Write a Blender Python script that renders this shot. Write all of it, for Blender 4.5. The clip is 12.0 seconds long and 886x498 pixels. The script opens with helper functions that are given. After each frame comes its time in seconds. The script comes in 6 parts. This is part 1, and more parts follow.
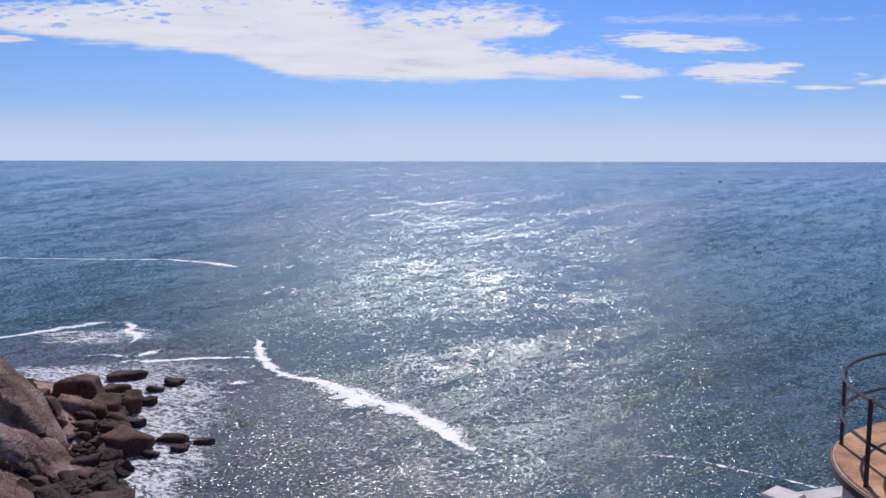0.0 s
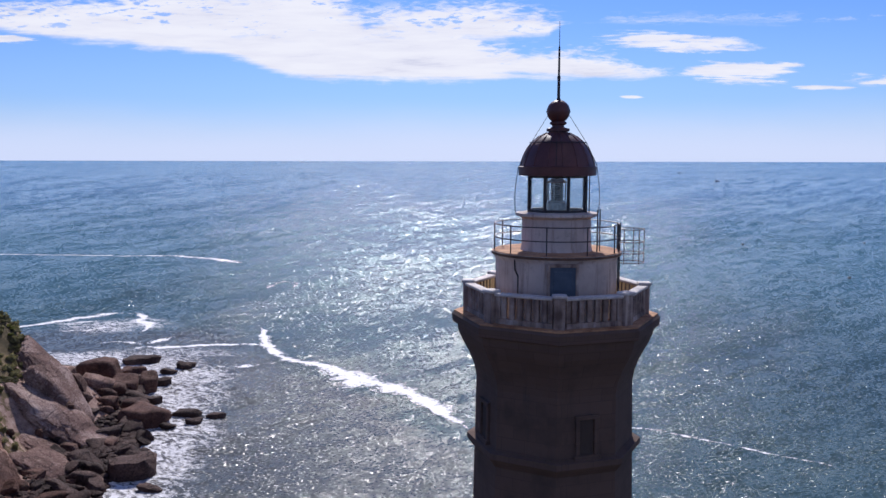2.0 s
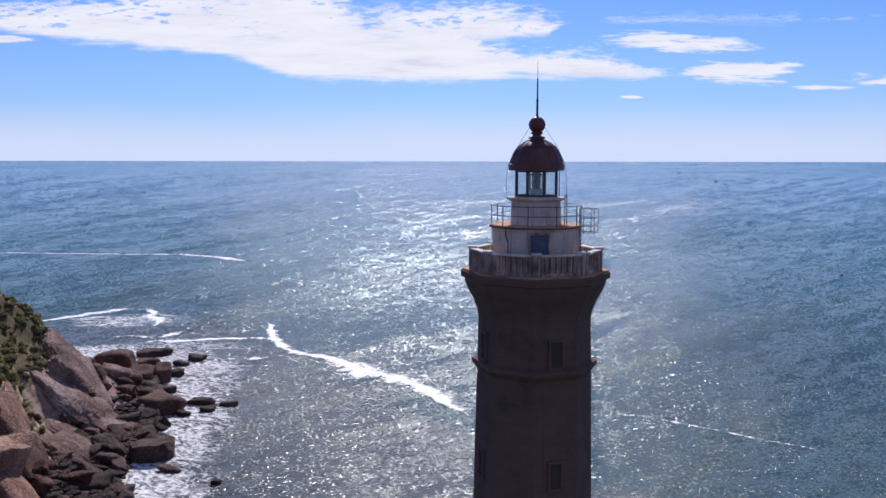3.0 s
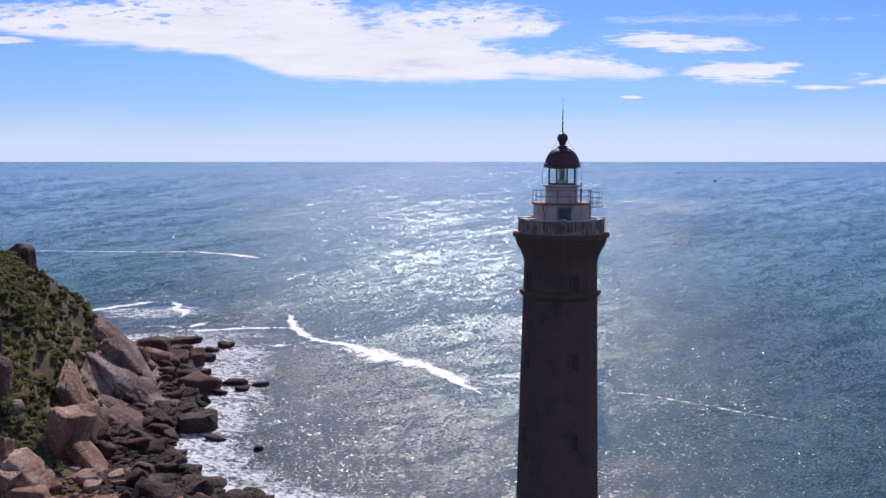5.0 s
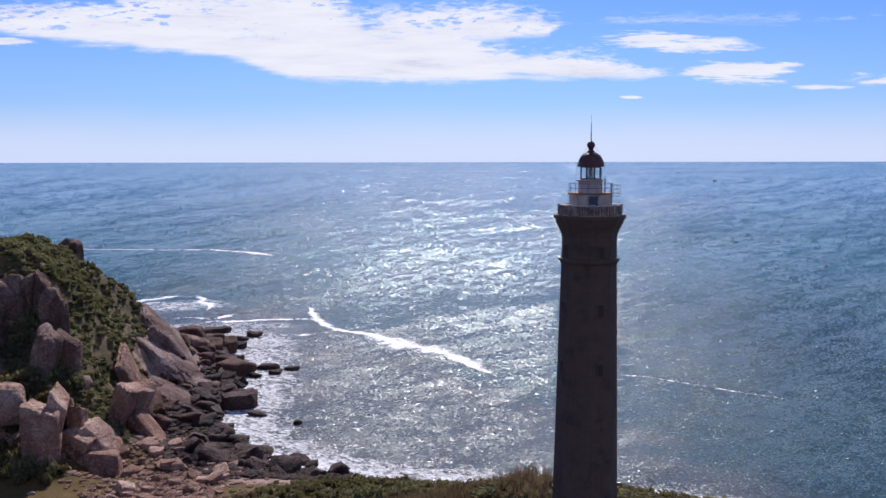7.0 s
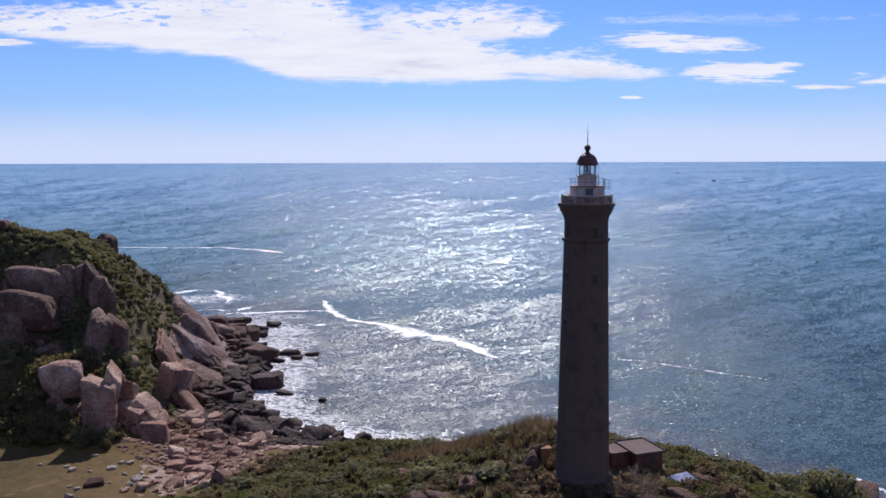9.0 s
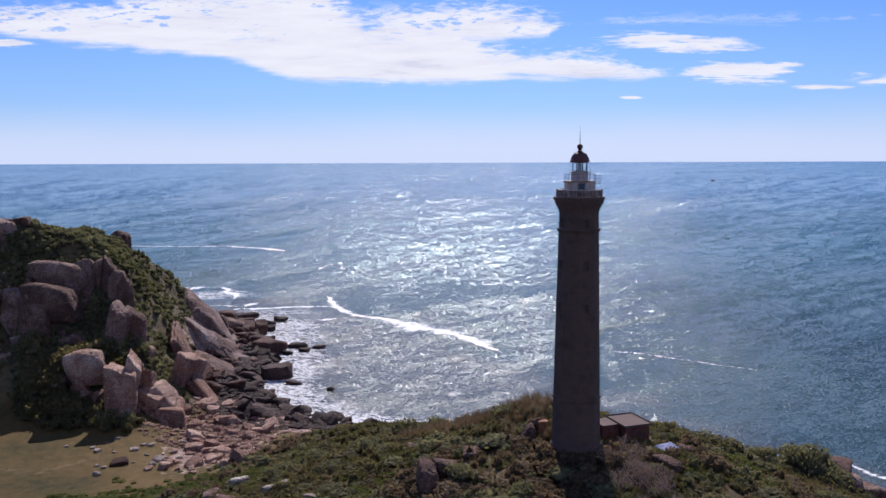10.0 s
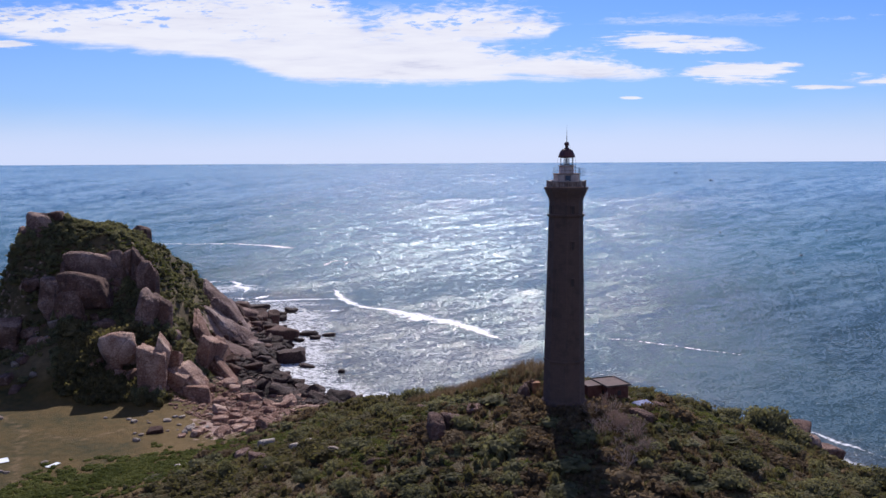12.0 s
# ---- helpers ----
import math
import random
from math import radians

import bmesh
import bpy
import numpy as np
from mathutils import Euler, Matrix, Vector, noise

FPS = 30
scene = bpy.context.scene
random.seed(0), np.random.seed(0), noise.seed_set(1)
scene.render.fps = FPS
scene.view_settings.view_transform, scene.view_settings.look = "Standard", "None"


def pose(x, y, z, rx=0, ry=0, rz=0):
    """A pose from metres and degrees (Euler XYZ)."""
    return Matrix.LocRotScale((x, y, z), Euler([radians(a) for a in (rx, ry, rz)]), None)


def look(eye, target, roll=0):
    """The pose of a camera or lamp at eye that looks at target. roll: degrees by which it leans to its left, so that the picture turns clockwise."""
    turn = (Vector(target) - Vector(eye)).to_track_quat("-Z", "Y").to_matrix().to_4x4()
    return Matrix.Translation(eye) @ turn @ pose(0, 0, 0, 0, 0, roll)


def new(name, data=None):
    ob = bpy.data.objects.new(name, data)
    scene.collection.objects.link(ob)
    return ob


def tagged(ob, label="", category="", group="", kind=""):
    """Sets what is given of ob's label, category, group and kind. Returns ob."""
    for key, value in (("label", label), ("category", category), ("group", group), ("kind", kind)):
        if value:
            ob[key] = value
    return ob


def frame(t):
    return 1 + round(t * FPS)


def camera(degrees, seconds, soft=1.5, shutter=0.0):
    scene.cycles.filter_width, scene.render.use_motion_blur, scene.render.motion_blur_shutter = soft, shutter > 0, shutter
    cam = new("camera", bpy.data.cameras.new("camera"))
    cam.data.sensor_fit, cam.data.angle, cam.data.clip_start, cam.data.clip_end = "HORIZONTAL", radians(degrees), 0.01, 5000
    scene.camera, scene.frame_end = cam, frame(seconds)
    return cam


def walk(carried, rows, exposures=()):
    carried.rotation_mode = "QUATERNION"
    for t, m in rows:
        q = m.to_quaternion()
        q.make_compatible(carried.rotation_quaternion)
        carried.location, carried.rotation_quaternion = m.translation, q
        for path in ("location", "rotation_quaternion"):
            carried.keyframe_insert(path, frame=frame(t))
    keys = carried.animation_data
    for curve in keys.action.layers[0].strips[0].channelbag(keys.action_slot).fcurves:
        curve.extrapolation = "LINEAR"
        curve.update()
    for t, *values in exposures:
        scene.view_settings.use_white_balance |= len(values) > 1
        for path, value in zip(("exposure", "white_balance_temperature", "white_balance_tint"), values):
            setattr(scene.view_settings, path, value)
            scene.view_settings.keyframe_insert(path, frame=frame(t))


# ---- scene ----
cam = camera(57.0, 12.0)
PATH = [
    (0, pose(-6.070, -7.616, 66.920, 83.658, -0.110, 0)),
    (0.25, pose(-5.480, -9.596, 66.840, 83.658, -0.110, 0)),
    (0.5, pose(-4.997, -11.720, 66.793, 83.658, -0.110, 0)),
    (0.75, pose(-4.616, -13.966, 66.775, 83.658, -0.110, 0)),
    (1, pose(-4.287, -16.309, 66.759, 83.658, -0.110, 0)),
    (1.5, pose(-3.851, -21.219, 66.732, 83.658, -0.110, 0)),
    (2, pose(-3.673, -26.319, 66.712, 83.658, -0.110, 0)),
    (2.5, pose(-3.778, -31.512, 66.700, 83.658, -0.110, 0)),
    (3, pose(-4.188, -36.722, 66.704, 83.664, -0.088, 0)),
    (3.5, pose(-4.882, -41.902, 66.715, 83.671, -0.066, 0)),
    (4, pose(-5.829, -47.024, 66.733, 83.678, -0.044, 0)),
    (4.5, pose(-6.982, -52.076, 66.757, 83.685, -0.022, 0)),
    (5, pose(-8.285, -57.061, 66.785, 83.692, -0.000, 0)),
    (5.5, pose(-9.679, -61.991, 66.817, 83.699, 0.022, 0)),
    (6, pose(-11.104, -66.886, 66.850, 83.705, 0.044, 0)),
    (6.5, pose(-12.497, -71.768, 66.881, 83.712, 0.065, 0)),
    (7, pose(-13.803, -76.661, 66.908, 83.719, 0.087, 0)),
    (7.5, pose(-14.882, -81.585, 66.924, 83.726, 0.109, 0)),
    (8, pose(-15.788, -86.553, 66.929, 83.733, 0.131, 0)),
    (8.5, pose(-16.494, -91.568, 66.916, 83.740, 0.153, 0)),
    (9, pose(-16.993, -96.619, 66.881, 83.749, 0.170, 0)),
    (9.5, pose(-17.420, -101.681, 66.721, 83.758, 0.188, 0)),
    (10, pose(-17.785, -106.706, 66.567, 83.768, 0.205, 0)),
    (10.5, pose(-18.081, -111.625, 66.366, 83.777, 0.222, 0)),
    (11, pose(-18.360, -116.340, 66.164, 83.786, 0.239, 0)),
    (11.5, pose(-18.587, -120.722, 65.991, 83.795, 0.257, 0)),
    (12, pose(-18.759, -124.613, 65.821, 83.805, 0.274, 0)),
]
walk(cam, PATH, [(0, -0.2, 6250, 13), (0.5, -0.12, 6250, 13), (1.0, 0.0, 6250, 13), (12, 0.0, 6250, 13)])

# ---- world, sun, exposure ----
SUN_ELEVATION = radians(41.0)
SUN_AZIMUTH = radians(2.0)          # from straight ahead (+y) towards +x
SUN_WAY = Vector((math.sin(SUN_AZIMUTH) * math.cos(SUN_ELEVATION), math.cos(SUN_AZIMUTH) * math.cos(SUN_ELEVATION), math.sin(SUN_ELEVATION)))
sun = new("sun", bpy.data.lights.new("sun", "SUN"))
sun.data.energy, sun.data.angle, sun.data.color = 5.0, radians(0.53), (1.0, 0.965, 0.92)
sun.matrix_world = look(SUN_WAY * 300, (0, 0, 0))


class Nodes:
    """A node tree written as expressions."""

    def __init__(self, tree):
        self.tree = tree
        tree.nodes.clear()

    def add(self, kind, *inputs, **props):
        n = self.tree.nodes.new(kind)
        for k, v in props.items():
            setattr(n, k, v)
        for i, v in enumerate(inputs):
            self.put(n, i, v)
        return n

    def put(self, n, slot, v):
        if v is None:
            return
        if isinstance(v, bpy.types.NodeSocket):
            self.tree.links.new(v, n.inputs[slot])
        elif isinstance(v, bpy.types.Node):
            self.tree.links.new(v.outputs[0], n.inputs[slot])
        else:
            n.inputs[slot].default_value = v

    def math(self, op, a, b=None, c=None, clamp=False):
        return self.add("ShaderNodeMath", a, b, c, operation=op, use_clamp=clamp).outputs[0]

    def noise(self, vec, scale, detail=4, rough=0.55, dist=0.0):
        n = self.add("ShaderNodeTexNoise")
        self.put(n, "Vector", vec), self.put(n, "Scale", scale), self.put(n, "Detail", detail)
        self.put(n, "Roughness", rough), self.put(n, "Distortion", dist)
        return n.outputs["Fac"]

    def ramp(self, fac, *stops):
        n = self.add("ShaderNodeValToRGB", fac)
        e = n.color_ramp.elements
        while len(e) < len(stops):
            e.new(0.5)
        for s, (p, c) in zip(e, stops):
            s.position, s.color = p, ((*c, 1) if len(c) == 3 else c)
        return n.outputs[0]

    def step(self, v, lo, hi):
        n = self.add("ShaderNodeMapRange", v, lo, hi, 0.0, 1.0, interpolation_type="SMOOTHSTEP")
        return n.outputs[0]

    def mix(self, fac, a, b, blend="MIX"):
        n = self.add("ShaderNodeMix", data_type="RGBA", blend_type=blend)
        self.put(n, 0, fac)
        self.put(n, 6, a if not isinstance(a, tuple) or len(a) == 4 else (*a, 1))
        self.put(n, 7, b if not isinstance(b, tuple) or len(b) == 4 else (*b, 1))
        return n.outputs[2]

    def scaled(self, vec, sx, sy, sz, rz=0.0):
        """Turned about z first, then scaled along the turned axes."""
        if rz:
            n = self.add("ShaderNodeMapping", vec)
            n.inputs["Rotation"].default_value = (0, 0, rz)
            vec = n.outputs[0]
        n = self.add("ShaderNodeMapping", vec)
        n.inputs["Scale"].default_value = (sx, sy, sz)
        return n.outputs[0]


def build_world():
    world = bpy.data.worlds.new("sky")
    scene.world = world
    world.use_nodes = True
    k = Nodes(world.node_tree)
    sky = k.add("ShaderNodeTexSky", sky_type="NISHITA", sun_disc=False)
    sky.sun_elevation, sky.sun_rotation = SUN_ELEVATION, SUN_AZIMUTH
    sky.air_density, sky.dust_density, sky.ozone_density, sky.altitude = 1.0, 0.3, 4.0, 0
    way = k.add("ShaderNodeTexCoord").outputs["Generated"]
    d = k.add("ShaderNodeSeparateXYZ", way)
    flat = k.math("SQRT", k.math("MAXIMUM", k.math("SUBTRACT", 1.0, k.math("MULTIPLY", d.outputs[2], d.outputs[2])), 0.001))
    rise = k.math("DIVIDE", d.outputs[2], flat)
    ahead = k.math("MAXIMUM", d.outputs[1], 0.05)
    u = k.math("DIVIDE", d.outputs[0], ahead)
    w = k.math("DIVIDE", d.outputs[2], ahead)
    # the cloud bank over the sea: a long sheet with a clean lower edge and a frayed upper one, and small lenses beside it
    uv = k.add("ShaderNodeCombineXYZ", u, k.math("MULTIPLY", w, 3.2), 0.0).outputs[0]
    n1 = k.math("SUBTRACT", k.noise(uv, 9.0, 9, 0.62, 0.25), 0.5)
    n2 = k.math("SUBTRACT", k.noise(k.scaled(uv, 1.0, 1.5, 1.0), 42.0, 6, 0.62, 0.4), 0.5)

    n3 = k.math("SUBTRACT", k.noise(k.scaled(uv, 0.55, 2.2, 1.0), 17.0, 8, 0.68, 0.6), 0.5)

    def edge(curve):
        """Height of an edge over the sea, along the horizon."""
        along = k.math("DIVIDE", k.math("ADD", u, 0.9), 1.8, clamp=True)
        return k.math("MULTIPLY", k.ramp(along, *(((cu + 0.9) / 1.8, (cw * 4,) * 3) for cu, cw in curve)), 0.25)

    def bank(low, high):
        under = k.math("ADD", k.math("SUBTRACT", w, edge(low)), k.math("ADD", k.math("MULTIPLY", n1, 0.026), k.math("MULTIPLY", n3, 0.022)))
        over = k.math("ADD", k.math("SUBTRACT", edge(high), w), k.math("ADD", k.math("MULTIPLY", n1, 0.075), k.math("MULTIPLY", n2, 0.06)))
        return k.math("MULTIPLY", k.step(under, -0.002, 0.009), k.step(over, -0.014, 0.010))

    cloud = k.math("MAXIMUM",
                   bank(((-0.733, 0.1616), (-0.531, 0.1504), (-0.463, 0.1405), (-0.396, 0.1318), (-0.329, 0.1252), (-0.261, 0.1192), (-0.227, 0.1099), (-0.193, 0.0992), (-0.153, 0.0945), (-0.057, 0.0898), (0.011, 0.0905), (0.079, 0.0945), (0.215, 0.0958), (0.263, 0.0972), (0.300, 0.0992), (0.352, 0.0884)),
                        ((-0.731, 0.1879), (-0.529, 0.1774), (-0.461, 0.1814), (-0.407, 0.1866), (-0.353, 0.1971), (-0.151, 0.1984), (-0.124, 0.1801), (-0.091, 0.1643), (-0.043, 0.1708), (0.011, 0.1616), (0.057, 0.1325), (0.113, 0.1219), (0.181, 0.1165), (0.222, 0.1125), (0.269, 0.1032), (0.300, 0.0972), (0.352, 0.0817))),
                   bank(((-0.097, 0.1748), (-0.064, 0.1444), (0.052, 0.1365), (0.092, 0.1405), (0.126, 0.1444), (0.146, 0.1616)),
                        ((-0.097, 0.1722), (-0.057, 0.1735), (-0.030, 0.1833), (0.045, 0.1820), (0.085, 0.1748), (0.119, 0.1682), (0.146, 0.1577))))
    lenses = ((0.357, 0.1042, 0.065, 0.0137, 0.00), (0.368, 0.1106, 0.061, 0.0074, 0.00), (0.286, 0.1385, 0.099, 0.0112, -0.06), (-0.527, 0.1411, 0.045, 0.0053, -0.04),
              (0.459, 0.0854, 0.039, 0.0030, 0.00), (0.527, 0.0925, 0.029, 0.0033, 0.00), (0.228, 0.0743, 0.014, 0.0020, 0.00), (-0.188, 0.1911, 0.071, 0.0125, 0.00))
    for cu, cw, au, aw, tilt in lenses:
        du = k.math("SUBTRACT", u, cu)
        dw = k.math("SUBTRACT", k.math("SUBTRACT", w, cw), k.math("MULTIPLY", du, tilt))
        e = k.math("SUBTRACT", 1.0, k.math("ADD", k.math("POWER", k.math("ABSOLUTE", k.math("DIVIDE", du, au)), 2.6), k.math("POWER", k.math("ABSOLUTE", k.math("DIVIDE", dw, aw)), 2.2)))
        e = k.math("ADD", e, k.math("ADD", k.math("MULTIPLY", n3, 5.5), k.math("MULTIPLY", n2, 1.8)))
        cloud = k.math("MAXIMUM", cloud, k.step(e, -0.1, 0.9))
    # speckled holes where the sheet thins out
    thin = k.step(w, 0.135, 0.165)
    cloud = k.math("MULTIPLY", cloud, k.math("SUBTRACT", 1.0, k.math("MULTIPLY", k.math("MULTIPLY", k.step(k.math("ADD", n2, k.math("MULTIPLY", n1, 1.6)), 0.07, 0.2), thin), 0.8)))
    cloud = k.math("MULTIPLY", cloud, k.step(d.outputs[1], 0.1, 0.25))
    # unseen broken clouds behind the camera, added to brighten the shaded sides
    over = k.math("MAXIMUM", d.outputs[2], 0.08)
    dome = k.add("ShaderNodeCombineXYZ", k.math("DIVIDE", d.outputs[0], over), k.math("DIVIDE", d.outputs[1], over), 0.0).outputs[0]
    fill_cloud = k.math("MULTIPLY", k.step(k.noise(dome, 0.9, 7, 0.6, 0.3), 0.50, 0.64), k.math("SUBTRACT", 1.0, k.step(d.outputs[1], -0.2, 0.15)))
    cloud = k.math("MAXIMUM", cloud, k.math("MULTIPLY", fill_cloud, k.step(d.outputs[2], 0.03, 0.12)))
    # thin haze bank low over the horizon
    haze = k.math("SUBTRACT", 1.0, k.step(k.math("ADD", rise, k.math("MULTIPLY", k.math("SUBTRACT", k.noise(uv, 3.0, 4), 0.5), 0.03)), 0.005, 0.075))
    soft = k.math("SUBTRACT", 1.0, k.step(rise, -0.02, 0.20))
    blue = k.mix(1.0, sky.outputs[0], (0.53, 0.76, 1.26), "MULTIPLY")
    clear = k.mix(k.math("MULTIPLY", soft, 0.5), blue, (5.0, 7.2, 11.0))
    clear = k.mix(k.math("MULTIPLY", haze, 0.78), clear, (8.3, 9.0, 11.4))
    shade = k.ramp(k.noise(k.scaled(uv, 1.0, 2.6, 1.0), 9.0, 6, 0.62), (0.28, (7.9, 8.0, 9.3)), (0.42, (9.7, 9.7, 10.5)), (0.6, (10.4, 10.4, 10.9)))
    col = k.mix(k.math("MULTIPLY", cloud, 0.97), clear, shade)
    bg = k.add("ShaderNodeBackground", col, 0.085)
    k.add("ShaderNodeOutputWorld", bg.outputs[0])


build_world()


# ---- numeric helpers ----
def lattice(ix, iy, seed):
    h = (ix.astype(np.int64) * 374761393 + iy.astype(np.int64) * 668265263 + seed * 974634777) & 0x7FFFFFFF
    h = ((h ^ (h >> 13)) * 1274126177) & 0x7FFFFFFF
    return ((h ^ (h >> 16)) & 0xFFFF) / 65535.0


def value_noise(x, y, seed=0):
    ix, iy = np.floor(x), np.floor(y)
    fx, fy = x - ix, y - iy
    fx, fy = fx * fx * (3 - 2 * fx), fy * fy * (3 - 2 * fy)
    a, b = lattice(ix, iy, seed), lattice(ix + 1, iy, seed)
    c, d = lattice(ix, iy + 1, seed), lattice(ix + 1, iy + 1, seed)
    return (a + (b - a) * fx) * (1 - fy) + (c + (d - c) * fx) * fy


def fbm(x, y, scale, octaves=4, seed=0):
    """Fractal noise round zero, about -0.5 to 0.5."""
    out, amp, tot = 0, 1.0, 0.0
    for o in range(octaves):
        out = out + amp * (value_noise(x / scale * 2 ** o + 17.3 * o, y / scale * 2 ** o - 9.1 * o, seed + o) - 0.5)
        tot += amp
        amp *= 0.5
    return out / tot


def smooth(v, lo, hi):
    t = np.clip((v - lo) / (hi - lo), 0, 1)
    return t * t * (3 - 2 * t)


# the coast, walked with the land on the left: from the far right, round both headlands, to the far left
COAST = np.array([(330, -400), (130, -120), (85, -20), (75, 22), (66, 43), (60, 58), (47, 71), (22, 80), (-12, 86), (-44, 93), (-61, 104),
                  (-70, 119), (-74, 140), (-75, 158), (-83, 172), (-90, 190), (-97, 210), (-112, 228), (-140, 236), (-172, 216), (-190, 165),
                  (-215, 90), (-290, -40), (-420, -400)], float)


def inland(x, y):
    """Metres inland of the coast (negative at sea)."""
    x, y = np.asarray(x, float), np.asarray(y, float)
    best = np.full(x.shape, 1e9)
    inside = np.zeros(x.shape, bool)
    n = len(COAST)
    for i in range(n):
        (ax, ay), (bx, by) = COAST[i], COAST[(i + 1) % n]
        dx, dy = bx - ax, by - ay
        t = np.clip(((x - ax) * dx + (y - ay) * dy) / (dx * dx + dy * dy), 0, 1)
        if i < n - 1:
            best = np.minimum(best, np.hypot(x - ax - t * dx, y - ay - t * dy))
        crosses = (ay > y) != (by > y)
        with np.errstate(divide="ignore", invalid="ignore"):
            inside ^= crosses & (x < (bx - ax) * (y - ay) / (by - ay if by != ay else 1e-9) + ax)
    return np.where(inside, best, -best)


def headland(x, y):
    """0 to 1: the bouldery hill beyond the meadow."""
    dx, dy = x + 138, y - 130
    r = np.hypot(dx / np.where(dx > 0, 48, 24), dy / np.where(dy > 0, 85, 47))
    r = r + 0.20 * fbm(x, y, 30, 4, 5)
    return 1 / (1 + (np.maximum(r, 0.01) / 0.71) ** 6.5)


def bench(x, y):
    """0 to 1: the ledge of big boulders before the hill."""
    return np.exp(-(((x + 99) / 12) ** 2 + ((y - 100) / 12) ** 2))


def tower_hill(x, y):
    dx, dy = x - 2, y - 3
    r2 = (dx / 50.5) ** 2 + (dy / np.where(dy > 0, 51, 75)) ** 2
    return np.exp(-r2)


# the blocks of the hill: place, half width and height, kind, lean
HILL_BLOCKS = (
    (-139.0, 118.0, 44.7, 4.0, 5.5, "dome", 0.00), (-139.3, 120.0, 50.0, 2.1, 1.5, "dome", 0.10), (-136.2, 122.0, 50.5, 2.5, 1.6, "dome", 0.00), (-142.2, 115.0, 42.6, 2.0, 2.7, "dome", 0.00),
    (-133.1, 184.0, 36.5, 3.5, 5.4, "dome", 0.25), (-120.8, 114.0, 33.6, 6.4, 5.4, "dome", 0.00), (-115.5, 116.0, 33.2, 2.6, 5.9, "col", 0.00), (-113.4, 118.0, 33.1, 2.5, 6.8, "col", 0.03),
    (-110.1, 117.0, 32.2, 2.0, 6.1, "col", 0.06), (-107.0, 115.0, 31.1, 2.1, 6.1, "col", 0.10), (-104.7, 114.0, 29.0, 1.7, 5.6, "col", 0.12), (-119.0, 104.0, 29.1, 5.7, 5.1, "dome", 0.00),
    (-129.7, 108.0, 27.9, 6.0, 5.2, "dome", 0.00), (-122.6, 101.0, 25.3, 3.4, 4.6, "dome", 0.00), (-101.8, 101.0, 24.0, 2.4, 4.7, "col", 0.05),
    (-98.8, 105.0, 21.8, 2.8, 5.0, "dome", 0.00), (-130.6, 95.0, 14.2, 2.9, 4.6, "dome", 0.00), (-139.6, 98.0, 19.1, 2.9, 4.1, "block", 0.00), (-104.8, 87.0, 16.5, 4.7, 4.9, "dome", 0.00),
    (-94.1, 81.5, 13.6, 3.5, 6.3, "block", 0.06), (-93.8, 86.0, 13.3, 2.8, 7.0, "fin", 0.22), (-94.3, 92.0, 14.8, 1.7, 3.3, "block", 0.10), (-91.4, 91.0, 12.3, 2.1, 3.7, "block", 0.00),
    (-87.4, 92.0, 7.2, 3.7, 4.9, "slab", 0.60), (-90.0, 88.0, 7.8, 2.8, 2.8, "block", 0.20), (-84.4, 87.0, 4.2, 3.4, 2.3, "block", 0.10), (-87.9, 109.0, 7.0, 4.2, 7.9, "fin", 0.30),
    (-94.9, 131.0, 9.8, 2.6, 7.8, "slab", 0.90), (-82.4, 108.0, 3.2, 4.5, 5.5, "slab", 0.75), (-86.8, 120.0, 7.4, 1.9, 6.2, "slab", 0.85), (-100.6, 167.0, 15.4, 5.3, 5.6, "slab", 0.75),
    (-93.6, 157.0, 6.9, 8.2, 7.6, "slab", 0.60), (-93.5, 163.0, 9.5, 4.8, 7.2, "slab", 0.60), (-91.1, 146.0, 2.2, 6.1, 3.9, "slab", 0.35), (-88.0, 157.0, 2.8, 6.3, 3.6, "slab", 0.40),
    (-84.1, 136.0, 2.2, 6.9, 3.7, "slab", 0.25),
)


def hill_block(x, y, z, w, h, kind, lean):
    """Place, half sizes, lean and kind of one block; a dipping sheet lies along its fall line."""
    if kind == "slab":
        length = math.hypot(w, h)
        return (x, y, z, 0.98 * length, 0.62 * length + 0.8, 0.30 * min(w, h) + 0.9, math.atan2(h, w), kind)
    depth = {"dome": 0.9, "block": 0.9, "col": 1.35, "fin": 1.6}[kind]
    return (x, y, z, w * (0.62 if kind == "fin" else 1.0), w * depth, h, lean, kind)


HILL = [hill_block(*q) for q in HILL_BLOCKS]
BANKS = []


def ground_z(x, y):
    """Height of the ground, banked up or cut down round the blocks of the hill."""
    x, y = np.asarray(x, float), np.asarray(y, float)
    if not BANKS:
        for bx, by, bz, sx, sy, sz, lean, kind in HILL[5:]:
            seat = {"slab": 0.1, "block": 0.85, "fin": 0.8}.get(kind, 0.35)
            BANKS.append((bx, by + 1.0, float(np.clip(bz - seat * sz - land_z(bx, by), -8, 7))))
        # the bushy bank before the hill
        for bx, by, bz in ((-110, 86, 14.5), (-117, 87, 15.0), (-124, 88, 14.5), (-131, 89, 13.0)):
            BANKS.append((bx, by, float(np.clip(bz - land_z(bx, by), -8, 9))))
    lift, weight = 0.0, 0.35
    for bx, by, d in BANKS:
        w = np.exp(-((x - bx) ** 2 + (y - by) ** 2) / 34.0)
        lift, weight = lift + w * d, weight + w
    return land_z(x, y) + lift / weight


